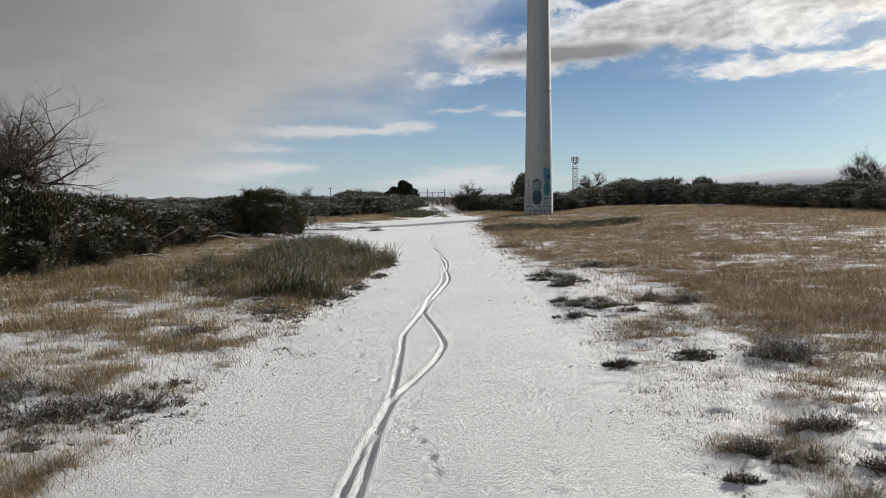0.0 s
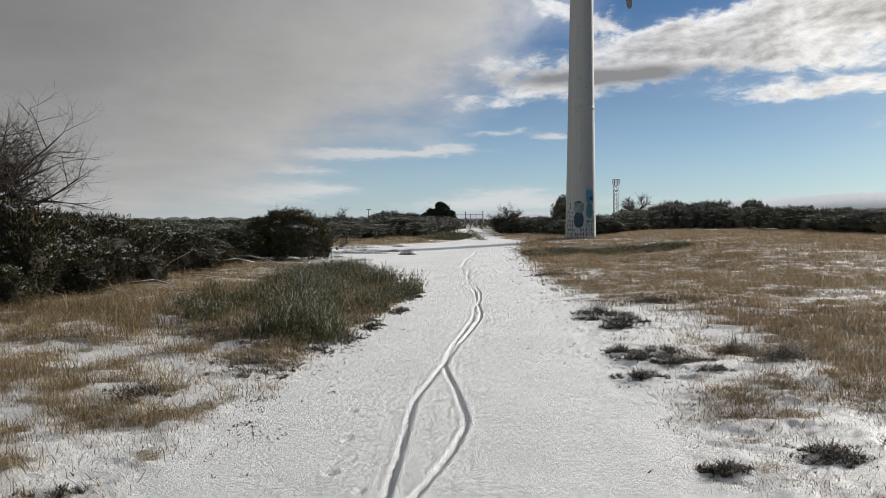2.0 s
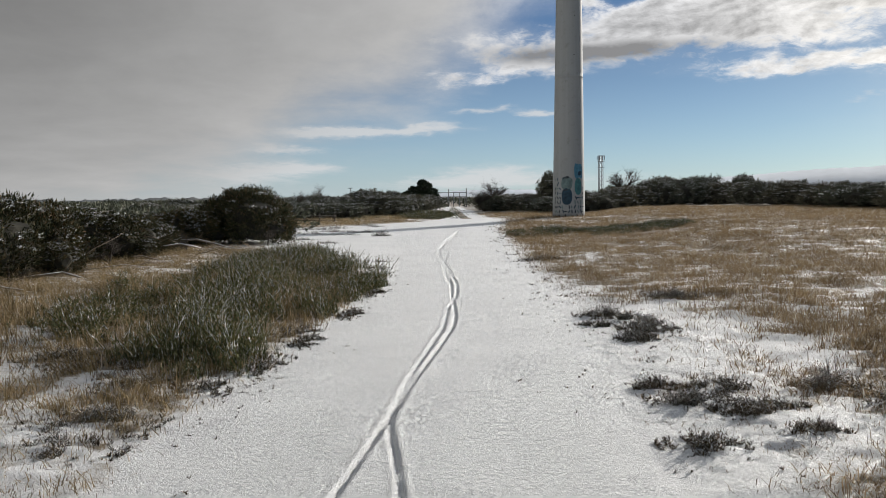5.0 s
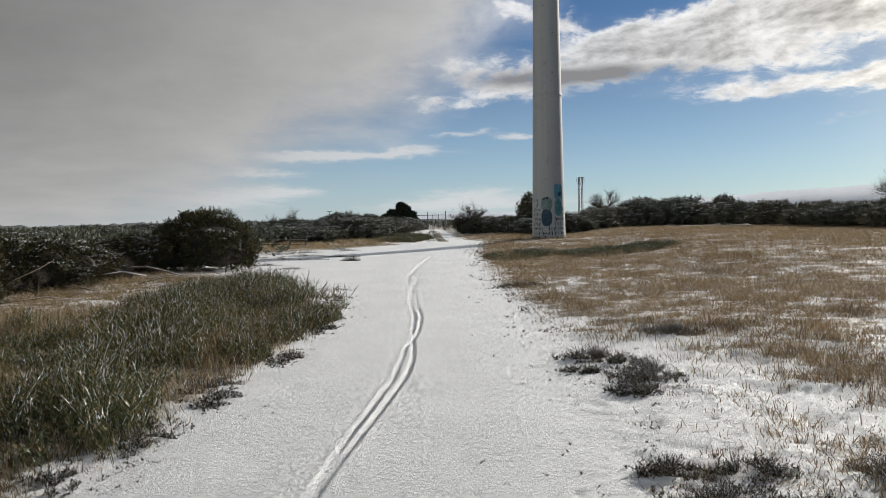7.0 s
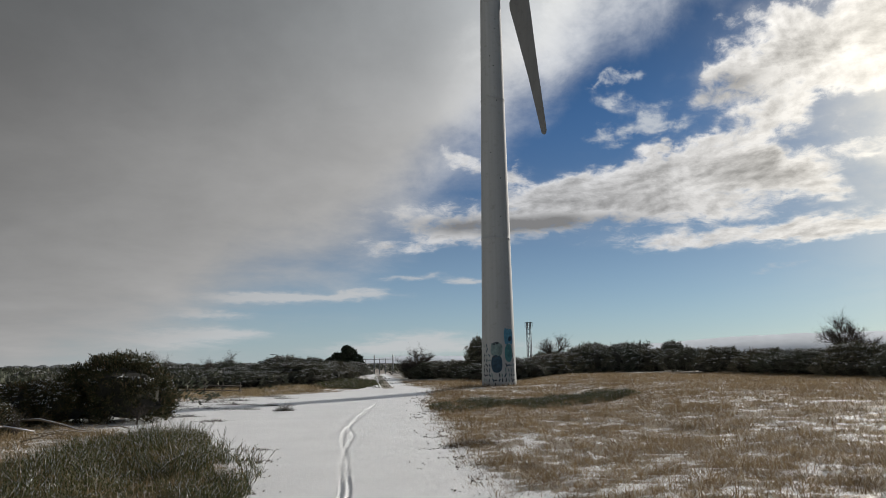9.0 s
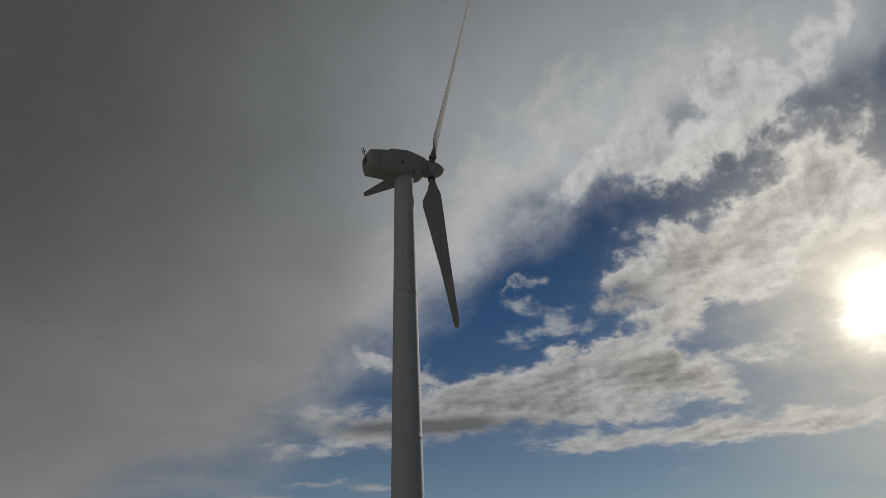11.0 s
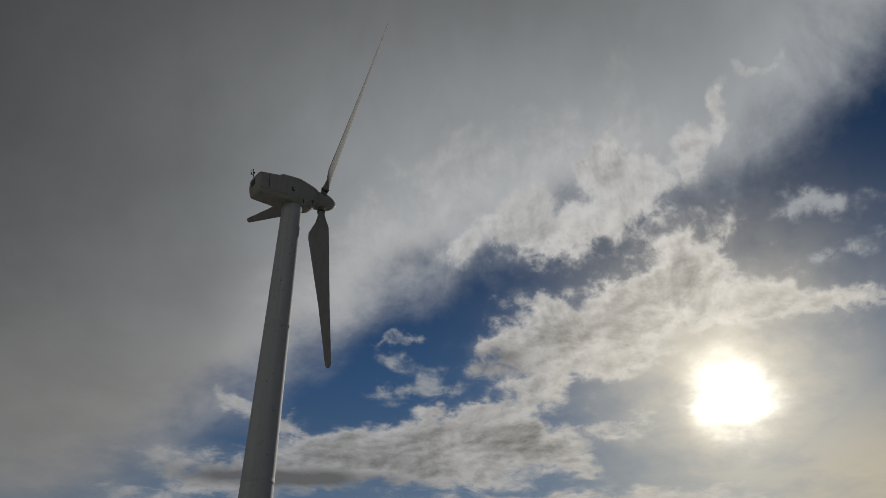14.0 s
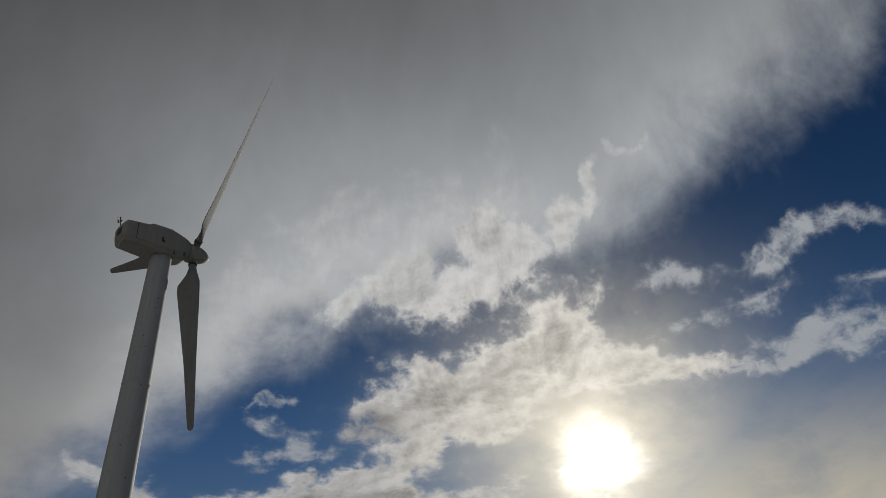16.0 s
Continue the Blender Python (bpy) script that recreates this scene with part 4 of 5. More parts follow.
near_types = [make_bush("gorse_bush", bush_meshes(21 + k, 2.6, 1.55, 1700, 0.072, GORSE, 0.62, 12, 36, 0.115), GORSE_LABEL, "bush", "gorse beside the track") for k in range(3)]
# (x, y, width, height) along the front of the thicket and behind it
front = [(-10.3, 11.6, 1.05, 1.34), (-10.2, 13.4, 1.05, 1.30), (-10.4, 15.1, 1.0, 1.14), (-10.7, 16.8, 1.0, 1.12), (-10.9, 18.6, 0.95, 1.02), (-11.0, 20.4, 0.95, 0.86), (-11.1, 22.2, 0.9, 0.72), (-11.2, 24.0, 0.8, 0.56), (-12.6, 25.2, 1.0, 0.58),
         (-11.6, 26.9, 0.85, 0.80), (-12.5, 16.5, 1.2, 1.12), (-13.6, 19.5, 1.2, 0.82), (-14.0, 22.5, 1.2, 0.72), (-14.2, 26.0, 1.2, 0.64), (-12.4, 10.4, 1.2, 1.3), (-13.2, 13.2, 1.3, 1.3), (-16.2, 17.5, 1.4, 0.8), (-17.0, 22.5, 1.4, 0.7), (-17.4, 28.0, 1.4, 0.62), (-15.0, 30.0, 1.2, 0.62), (-10.6, 9.6, 1.0, 1.2), (-13.0, 29.0, 0.9, 0.55),
         (-9.35, 12.6, 0.5, 0.55), (-9.5, 14.9, 0.45, 0.5), (-10.0, 17.9, 0.45, 0.48), (-10.2, 21.2, 0.4, 0.42)]
rows = {0: [], 1: [], 2: []}
for k, (x, y, s, sz) in enumerate(front):
    rows[k % 3].append((x, y, brng.uniform(0, 6.28), s, sz))
for k in rows:
    put_copies(near_types[k], rows[k])
big = make_bush("gorse_bush", bush_meshes(40, 3.3, 2.02, 2000, 0.085, GORSE, 0.22, 10, 36, 0.14), "tall rounded dark gorse bush at the thicket's end", "bush", "gorse beside the track")
big.matrix_basis = stand(-10.25, 28.7, 0.4)

FAR_LABEL = "frosted dark gorse bush in a distant hedge"
far_types = [make_bush("hedge_bush", bush_meshes(60 + k, 5.0, 2.3, 1700, 0.13, GORSE_FAR_HAZE, 0.75, 16, 26, 0.2), FAR_LABEL, "bush", "far hedge bushes") for k in range(3)]
far_rows = []
# right hand thicket: a line of bushes from behind the tower round to the near right
for x, y, h in [(3.8, 67, 0.85), (6.5, 70, 0.85), (8.8, 74, 0.95), (11.5, 76, 1.05), (14.2, 78, 1.25), (17.0, 78, 1.2), (19.5, 74, 0.95), (21.0, 69, 0.85), (21.5, 63, 0.8), (22.0, 57, 0.82), (22.3, 51, 0.85), (22.5, 45.5, 0.86), (22.2, 40.5, 0.86), (22.4, 35.5, 0.86), (23.5, 30.5, 0.9), (25.5, 26.0, 0.95),
                (27.5, 22.0, 0.95), (25.0, 48, 1.0), (25.5, 42, 1.0), (26, 36, 1.0), (25, 55, 0.95), (24.5, 61, 0.9), (24, 68, 0.9), (22.5, 75, 1.05), (17, 84, 1.45), (13, 84, 1.35), (9, 82, 1.1), (28, 31, 1.05), (30, 26, 1.05), (29, 50, 1.05), (29, 60, 1.0), (21, 84, 1.25), (1.0, 70, 0.75), (-1.2, 76, 0.85), (2.6, 76, 1.0),
                (-4.4, 80, 0.75), (-4.8, 88, 0.75), (-6.0, 100, 0.8), (-1.5, 92, 0.95),
                # left of the track
                (-14.6, 55.5, 0.62), (-12.6, 60.5, 0.72), (-15.8, 60, 0.78), (-12.4, 67, 0.85), (-15.5, 67, 0.9), (-13.0, 75, 0.85), (-17.5, 54, 0.55), (-20, 58, 0.7), (-14.5, 83, 0.85), (-15.0, 95, 0.9), (-17.5, 88, 0.95), (-19.5, 66, 0.8),
                (-23.5, 50, 0.55), (-27, 56, 0.65), (-25, 64, 0.75), (-31, 48, 0.55), (-30, 62, 0.7), (-35, 54, 0.6), (-22, 76, 0.8), (-29, 76, 0.8), (-38, 70, 0.75)]:
    far_rows.append((x, y, brng.uniform(0, 6.28), brng.uniform(0.72, 1.05), h * brng.uniform(0.78, 1.02)))
for k in range(3):
    put_copies(far_types[k], far_rows[k::3])


def tube_tree(seed, height, levels=5, spread_=0.6, trunk=0.09, lean=(0, 0, 1), kids=3, start=None, droop=0.0, first=0.35):
    """A bare tree: limbs that fork again and again, each a tapered four- to six-sided tube."""
    rng = random.Random(seed)
    verts, faces = [], []

    def limb(p, d, length, r, level):
        n = 4 if level < 2 else 3
        sides = 6 if level == 0 else (5 if level == 1 else (4 if level == 2 else 3))
        prev = None
        pts = []
        for k in range(n + 1):
            f = k / n
            rad = r * (1 - 0.55 * f)
            z = d.normalized()
            x = z.orthogonal().normalized()
            y = z.cross(x)
            base = len(verts)
            for s in range(sides):
                a = 2 * math.pi * s / sides
                verts.append(p + (x * math.cos(a) + y * math.sin(a)) * rad)
            if prev is not None:
                for s in range(sides):
                    q = (s + 1) % sides
                    faces.append((prev + s, prev + q, base + q, base + s))
            prev = base
            pts.append((p.copy(), d.copy(), rad))
            d = (d + Vector((rng.uniform(-1, 1), rng.uniform(-1, 1), rng.uniform(-0.7, 0.9) - droop * level * 0.2)) * 0.20).normalized()
            p = p + d * (length / n)
        if level >= levels:
            return
        count = kids + (1 if level in (1, 2) else 0)
        for c in range(count):
            f = first + (1 - first) * (c + rng.random()) / count
            q, dd, rad = pts[min(n, max(1, round(f * n)))]
            away = Vector((rng.uniform(-1, 1), rng.uniform(-1, 1), rng.uniform(-0.5, 0.8)))
            nd = (dd * (1 - spread_ * 0.55) + away * spread_).normalized()
            limb(q, nd, length * rng.uniform(0.55, 0.8), rad * rng.uniform(0.62, 0.84), level + 1)

    limb(Vector((0, 0, 0)), Vector(lean).normalized(), height * 0.42, trunk, 0)
    return verts, faces


def bare_tree(name, label, seed, x, y, height, trunk, levels, category="tree", group="", **more):
    root = tagged(new(name), label, category, group)
    root.location = (x, y, float(land(x, y)) - 0.05)
    v, f = tube_tree(seed, height, levels=levels, trunk=trunk, **more)
    child("trunk", mesh_of("trunk", v[:30], [g for g in f if max(g) < 30], BARK, smooth=True), root)
    child("crown", mesh_of("crown", v, [g for g in f if max(g) >= 30], BARK, smooth=True), root, "bare dark twigs")
    return root


def spreading_tree(x, y):
    """An old leafless tree: a short leaning trunk and long limbs that reach out over the thicket, each forking into fine twigs."""
    root = tagged(new("bare_tree"), "leafless spreading tree with fine twigs behind the gorse thicket", "tree")
    root.location = (x, y, float(land(x, y)) - 0.05)
    part("trunk", rod((0, 0, 0), (0.25, -0.05, 1.75), 0.24, 10, 0.17), BARK, root)
    limbs = [(0.95, -0.2, 0.14, 3.0), (0.95, 0.2, 0.26, 3.1), (0.9, -0.3, 0.40, 3.1), (0.85, 0.1, 0.55, 3.1), (0.7, 0.3, 0.72, 3.0), (0.4, -0.2, 0.9, 2.6), (-0.6, 0.2, 0.7, 2.4), (0.9, -0.05, 0.33, 3.3)]
    for k, (dx_, dy_, dz_, reach) in enumerate(limbs):
        v, f = tube_tree(210 + k, reach * 1.2, levels=4, trunk=0.085, lean=(dx_, dy_, dz_), kids=4, spread_=0.8, first=0.25)
        o = Vector((0.2, -0.03, 1.45 + 0.03 * k))
        child("limb", mesh_of("limb", [p + o for p in v], f, BARK, smooth=True), root, "bare dark limb with fine twigs")
    return root


spreading_tree(-11.9, 14.3)
bare_tree("bare_tree", "leafless many-branched shrub beyond the track", 8, -4.6, 78, 4.1, 0.22, 5, group="far bare shrubs", spread_=0.85, kids=4, first=0.05)
bare_tree("bare_tree", "leafless many-branched shrub beyond the track", 9, -5.8, 79, 3.6, 0.22, 5, group="far bare shrubs", spread_=0.85, kids=4, first=0.05)
bare_tree("bare_tree", "leafless shrub behind the hedge beside the mast", 14, 8.1, 78, 4.9, 0.24, 5, group="far bare shrubs", spread_=0.85, kids=4, first=0.1)
bare_tree("bare_tree", "leafless rounded tree behind the hedge", 19, 35.5, 78, 6.0, 0.24, 6, spread_=0.55, kids=4, first=0.1)
bare_tree("bare_tree", "leafless rounded tree behind the hedge", 23, 38.0, 80, 5.8, 0.24, 6, spread_=0.6, kids=4, first=0.1)
for k, (x, y, h) in enumerate([(-22.5, 56, 2.6), (-24.5, 66, 3.2), (-20.0, 68, 3.0), (-19.2, 60, 2.3)]):
    bare_tree("bare_shrub", "small leafless shrub in the far scrub", 30 + k, x, y, h, 0.10, 5, "shrub", "far bare shrubs", spread_=0.6, kids=4, first=0.1)


def pine_tree(x, y, height, seed):
    rng = np.random.RandomState(seed)
    root = tagged(new("pine_tree"), "dark rounded pine beyond the track's end", "tree")
    root.location = (x, y, float(land(x, y)) - 0.05)
    lumps = [(0.6, 0, height * 0.80, 0.9, 0.9, height * 0.17), (-0.9, 0.2, height * 0.66, 0.8, 0.8, height * 0.13), (1.5, 0.1, height * 0.58, 0.8, 0.8, height * 0.15), (-2.0, 0, height * 0.50, 0.55, 0.6, height * 0.10), (0.1, 0, height * 0.48, 1.2, 1.1, height * 0.16), (0.3, 0, height * 0.97, 0.5, 0.5, height * 0.09), (1.9, 0, height * 0.32, 0.9, 0.9, height * 0.18), (-0.8, 0, height * 0.28, 1.3, 1.0, height * 0.16)]
    p, d = lump_points(rng, lumps, 2600)
    v, t = sprig_cloud(p, d + np.array([0, 0, 0.3]), rng, 0.24, 5)
    child("crown", fast_mesh("crown", v, t, PINE), root)
    part("trunk", rod((0, 0, 0), (0.2, 0, height * 0.7), 0.2, 10, 0.08), BARK, root)
    part("inner_mass", blob_core(lumps, 0.62), INNER_SHADE, root)
    return root


pine_tree(-17.2, 108, 3.7, 4)
round_bush = make_bush("round_bush", bush_meshes(77, 3.2, 3.9, 1200, 0.15, GORSE_FAR_HAZE, 0.1, 8, 26, 0.2), "tall dark rounded shrub standing behind the tower", "bush", "")
round_bush.matrix_basis = stand(0.9, 74, 0.3)
rb2 = copy_thing(round_bush, stand(-5.0, 76, 1.4, 0.8, 0.6))
rb2.matrix_basis = stand(-4.2, 77, 1.4, 0.9, 0.42)
rb2["label"] = "dark rounded shrub below leafless twigs by the track"


# ---- grass, heather and litter ----
def blades(x, y, rng, height, width, per, lean=0.45, r_tuft=0.06, curl=0.5, plain=False):
    """Bent grass blades, two triangles and a tip each, in tufts at x, y."""
    n = len(x) * per
    bx = np.repeat(x, per) + rng.normal(0, 1, n) * np.repeat(r_tuft, per)
    by = np.repeat(y, per) + rng.normal(0, 1, n) * np.repeat(r_tuft, per)
    bz = land(bx, by) - 0.02
    h = np.repeat(height, per) * rng.uniform(0.45, 1.15, n)
    w = np.repeat(width, per) * rng.uniform(0.7, 1.3, n)
    a = rng.uniform(0, 6.283, n)
    side = np.stack([np.cos(a), np.sin(a), np.zeros(n)], 1)
    b = rng.uniform(0, 6.283, n)
    out = np.stack([np.cos(b), np.sin(b), np.zeros(n)], 1) * (rng.rand(n) * lean)[:, None] + np.array([-0.10, -0.05, 0])
    p = np.stack([bx, by, bz], 1)
    up = np.array([0, 0, 1.0])
    mid = p + (up * 0.6 + out * 0.45) * h[:, None]
    tip = p + (up * (1 - curl * 0.3) + out * (1 + curl)) * h[:, None]
    if plain:
        v = np.stack([p - side * w[:, None], p + side * w[:, None], tip], 1).reshape(-1, 3)
        return v, np.arange(len(v)).reshape(-1, 3)
    v = np.stack([p - side * w[:, None], p + side * w[:, None], mid - side * w[:, None] * 0.7, mid + side * w[:, None] * 0.7, tip], 1).reshape(-1, 3)
    k = np.arange(n)[:, None] * 5
    t = np.concatenate([k + [0, 1, 3], k + [0, 3, 2], k + [2, 3, 4]], 1).reshape(-1, 3)
    return v, t


grng = np.random.RandomState(3)
n_try = 150000
rad = 2.2 + 66 * grng.rand(n_try) ** 1.75
ang = grng.uniform(radians(-58), radians(62), n_try)
tx, ty = rad * np.sin(ang), 1.0 + rad * np.cos(ang)
c = turf(tx, ty)
keep = (grng.rand(n_try) < smoothstep(0.10, 0.74, c) ** 1.6 * np.where((tx < path_left(ty)) & (ty < 12), 0.55, 0.85)) & ~(inside(HEATHER_BED, tx, ty) & (grng.rand(n_try) < 0.4)) & ~((ty > 49) & (tx > path_left(ty)) & (tx < path_right(ty))) & (np.hypot(tx - TX, ty - TY) > 1.1)
keep &= ~((tx < -11.2) & (ty > 8) & (ty < 30))
tx, ty, rad, c = tx[keep], ty[keep], rad[keep], c[keep]
hgt = (0.03 + 0.17 * c) * grng.uniform(0.35, 1.35, len(tx)) * (0.35 + 1.2 * fbm(tx * 0.9, ty * 0.9, 3))
hgt = hgt * (0.55 + 0.45 * smoothstep(4, 13, rad)) * np.where(tx < 0, 1.5, 1.0)
verge_off = np.maximum(path_left(ty) - tx, tx - path_right(ty))
hgt = hgt * np.where(ty > 44, 0.35 + 0.65 * smoothstep(0.5, 2.5, verge_off), 1.0)
wid = 0.0009 + 0.00022 * rad
tuft = 0.05 + 0.005 * rad
right, close = tx > path_right(ty), rad < 15
for name, sel, mat, lab in (("dry_grass", right, GRASS_TAN, "tan winter grass poking through thin snow"), ("verge_grass", ~right, GRASS_PALE, "pale straw and olive grass tufts on the verge")):
    near, far = sel & close, sel & ~close
    v, t = blades(tx[near], ty[near], grng, hgt[near], wid[near], 18, lean=1.35, r_tuft=tuft[near] * 1.2, curl=0.8)
    fv, ft = blades(tx[far], ty[far], grng, hgt[far], wid[far], 17, lean=1.25, r_tuft=tuft[far], plain=True)
    tagged(new(name, fast_mesh(name, np.concatenate([v, fv]), np.concatenate([t, ft + len(v)]), mat)), lab, "grass", kind="stuff")


def shoots(x, y, rng, height, size, lie=0.5, frost=0.14, whorls=13):
    """Leafy spikes: a stem that bends over, short leaves all the way up it, and frost in runs along the weather side. Returns leaf and snow triangles."""
    n = len(x)
    z = land(x, y) - 0.02
    a = rng.uniform(0, 6.283, n)
    tilt = rng.uniform(0, lie, n)
    out = np.stack([np.cos(a), np.sin(a), np.zeros(n)], 1)
    p = np.stack([x, y, z], 1)
    up = np.array([0, 0, 1.0])

    def along(f):
        return p + (up * (f - 0.18 * np.minimum(tilt, 2)[:, None] * f * f) + out * (tilt[:, None] * (0.35 * f + 0.65 * f * f))) * height[:, None]

    V, S = [], []
    frosted = rng.rand(n) < 0.25 + 2.0 * frost
    for k in range(whorls):
        f = 0.12 + 0.88 * k / (whorls - 1)
        q = along(f)
        b = rng.uniform(0, 6.283, n)
        o = np.stack([np.cos(b), np.sin(b), np.full(n, 0.9)], 1)
        s = np.stack([-np.sin(b), np.cos(b), np.zeros(n)], 1)
        L = (size * rng.uniform(0.7, 1.3, n) * (1.15 - 0.5 * f))[:, None]
        V.append(np.stack([q - s * L * 0.22, q + s * L * 0.22, q + o * L * 0.85], 1))
        fleck = frosted & (rng.rand(n) < frost * 3.2 * (0.3 + 0.9 * f))
        r = q[fleck] + out[fleck] * -0.15 * L[fleck] + np.array([0, 0, 0.004])
        sf, Lf = s[fleck], L[fleck]
        S.append(np.stack([r - sf * Lf * 0.11, r + sf * Lf * 0.11, along(min(1.0, f + 0.13))[fleck] + o[fleck] * Lf * 0.25], 1))
    for f0, f1 in ((0.0, 0.55), (0.55, 1.0)):
        w = np.array([0.003, 0.001, 0])
        V.append(np.stack([along(f0) - w, along(f0) + w, along(f1)], 1))
    return np.concatenate(V).reshape(-1, 3), np.concatenate(S).reshape(-1, 3)


def shoot_bed(name, poly, count, height, size, label, seed, fill=0.35):
    rng = np.random.RandomState(seed)
    P = np.array(poly)
    x = rng.uniform(P[:, 0].min(), P[:, 0].max(), count)
    y = rng.uniform(P[:, 1].min(), P[:, 1].max(), count)
    ok = inside(poly, x + (fbm(x * 2, y * 2, 3) - 0.5) * 2.4, y + (fbm(x * 2 + 9, y * 2, 3) - 0.5) * 2.4) & (fbm(x * 1.7, y * 1.7, 4) > fill + 0.08 * (1 - smoothstep(9, 13, y)) + rng.normal(0, 0.03, count))
    x, y = x[ok], y[ok]
    h = height * rng.uniform(0.3, 1.2, len(x)) * (0.45 + 0.95 * vnoise(x * 1.3, y * 1.3))
    v, s = shoots(x, y, rng, h, np.full(len(x), size), 0.8, 0.14)
    both = np.concatenate([v, s])
    t = np.arange(len(both)).reshape(-1, 3)
    idx = np.r_[np.zeros(len(v) // 3, int), np.ones(len(s) // 3, int)]
    return tagged(new(name, fast_mesh(name, both, t, [HEATHER, SNOW], idx)), label, "heather", kind="stuff")


shoot_bed("heather_bed", HEATHER_BED, 30000, 0.36, 0.042, "dense dark green heather bed flecked with snow", 5, 0.45)
hx = grng.uniform(-7.6, -2.6, 40000)
hy = grng.uniform(9.5, 23.8, 40000)
ok = inside(HEATHER_BED, hx + (fbm(hx * 2, hy * 2, 3) - 0.5) * 2.4, hy + (fbm(hx * 2 + 9, hy * 2, 3) - 0.5) * 2.4) & (fbm(hx * 1.7, hy * 1.7, 4) > 0.49 + grng.normal(0, 0.03, 40000)) & (grng.rand(40000) < 0.55)
hx, hy = hx[ok], hy[ok]
v, t = blades(hx, hy, grng, 0.27 * grng.uniform(0.4, 1.3, len(hx)) * (0.4 + 1.0 * vnoise(hx * 1.3, hy * 1.3)), np.full(len(hx), 0.0025), 3, lean=0.6, r_tuft=np.full(len(hx), 0.05))
tagged(new("heather_stems", fast_mesh("heather_stems", v, t, HEATHER)), "upright dark green heather stems beside the track", "heather", kind="stuff")
shoot_bed("heather_strip", HEATHER_RIGHT, 16000, 0.22, 0.055, "low dark heather strip before the tower", 6, 0.42)
shoot_bed("heather_middle", HEATHER_MID, 4000, 0.09, 0.06, "dark heather strip between two wheel tracks", 9, 0.2)
shoot_bed("heather_verge", HEATHER_FAR, 6000, 0.34, 0.10, "dark heather along the far track edge", 7, 0.3)


def sprawl(name, x, y, w, d, height, count, seed, label):
    """A low clump of heather lying in the snow: creeping stems, shoots and a cap of snow."""
    rng = np.random.RandomState(seed)
    px, py = rng.normal(0, 1, count).clip(-2, 2) * w * 0.55, rng.normal(0, 1, count).clip(-2, 2) * d * 0.55
    inner = 1 - np.clip(np.hypot(px / w, py / d), 0, 1)
    ok = fbm(px * 9 + seed, py * 9, 2) > 0.5
    px, py, inner = px[ok], py[ok], inner[ok]
    wx, wy = px + x, py + y
    h = height * (0.35 + 1.0 * inner) * rng.uniform(0.2, 1.1, len(px))
    v, s = shoots(wx, wy, rng, h, rng.uniform(0.016, 0.030, len(px)), 1.5, 0.42, 9)
    z0 = float(land(x, y))
    off = np.array([x, y, z0])
    root = tagged(new(name), label, "heather", "low heather clumps in the snow")
    root.location = (x, y, z0)
    child("foliage", fast_mesh("foliage", v - off, np.arange(len(v)).reshape(-1, 3), HEATHER_LOW), root)
    if len(s):
        child("snow", fast_mesh("snow", s - off, np.arange(len(s)).reshape(-1, 3), SNOW), root)["kind"] = "stuff"
    return root


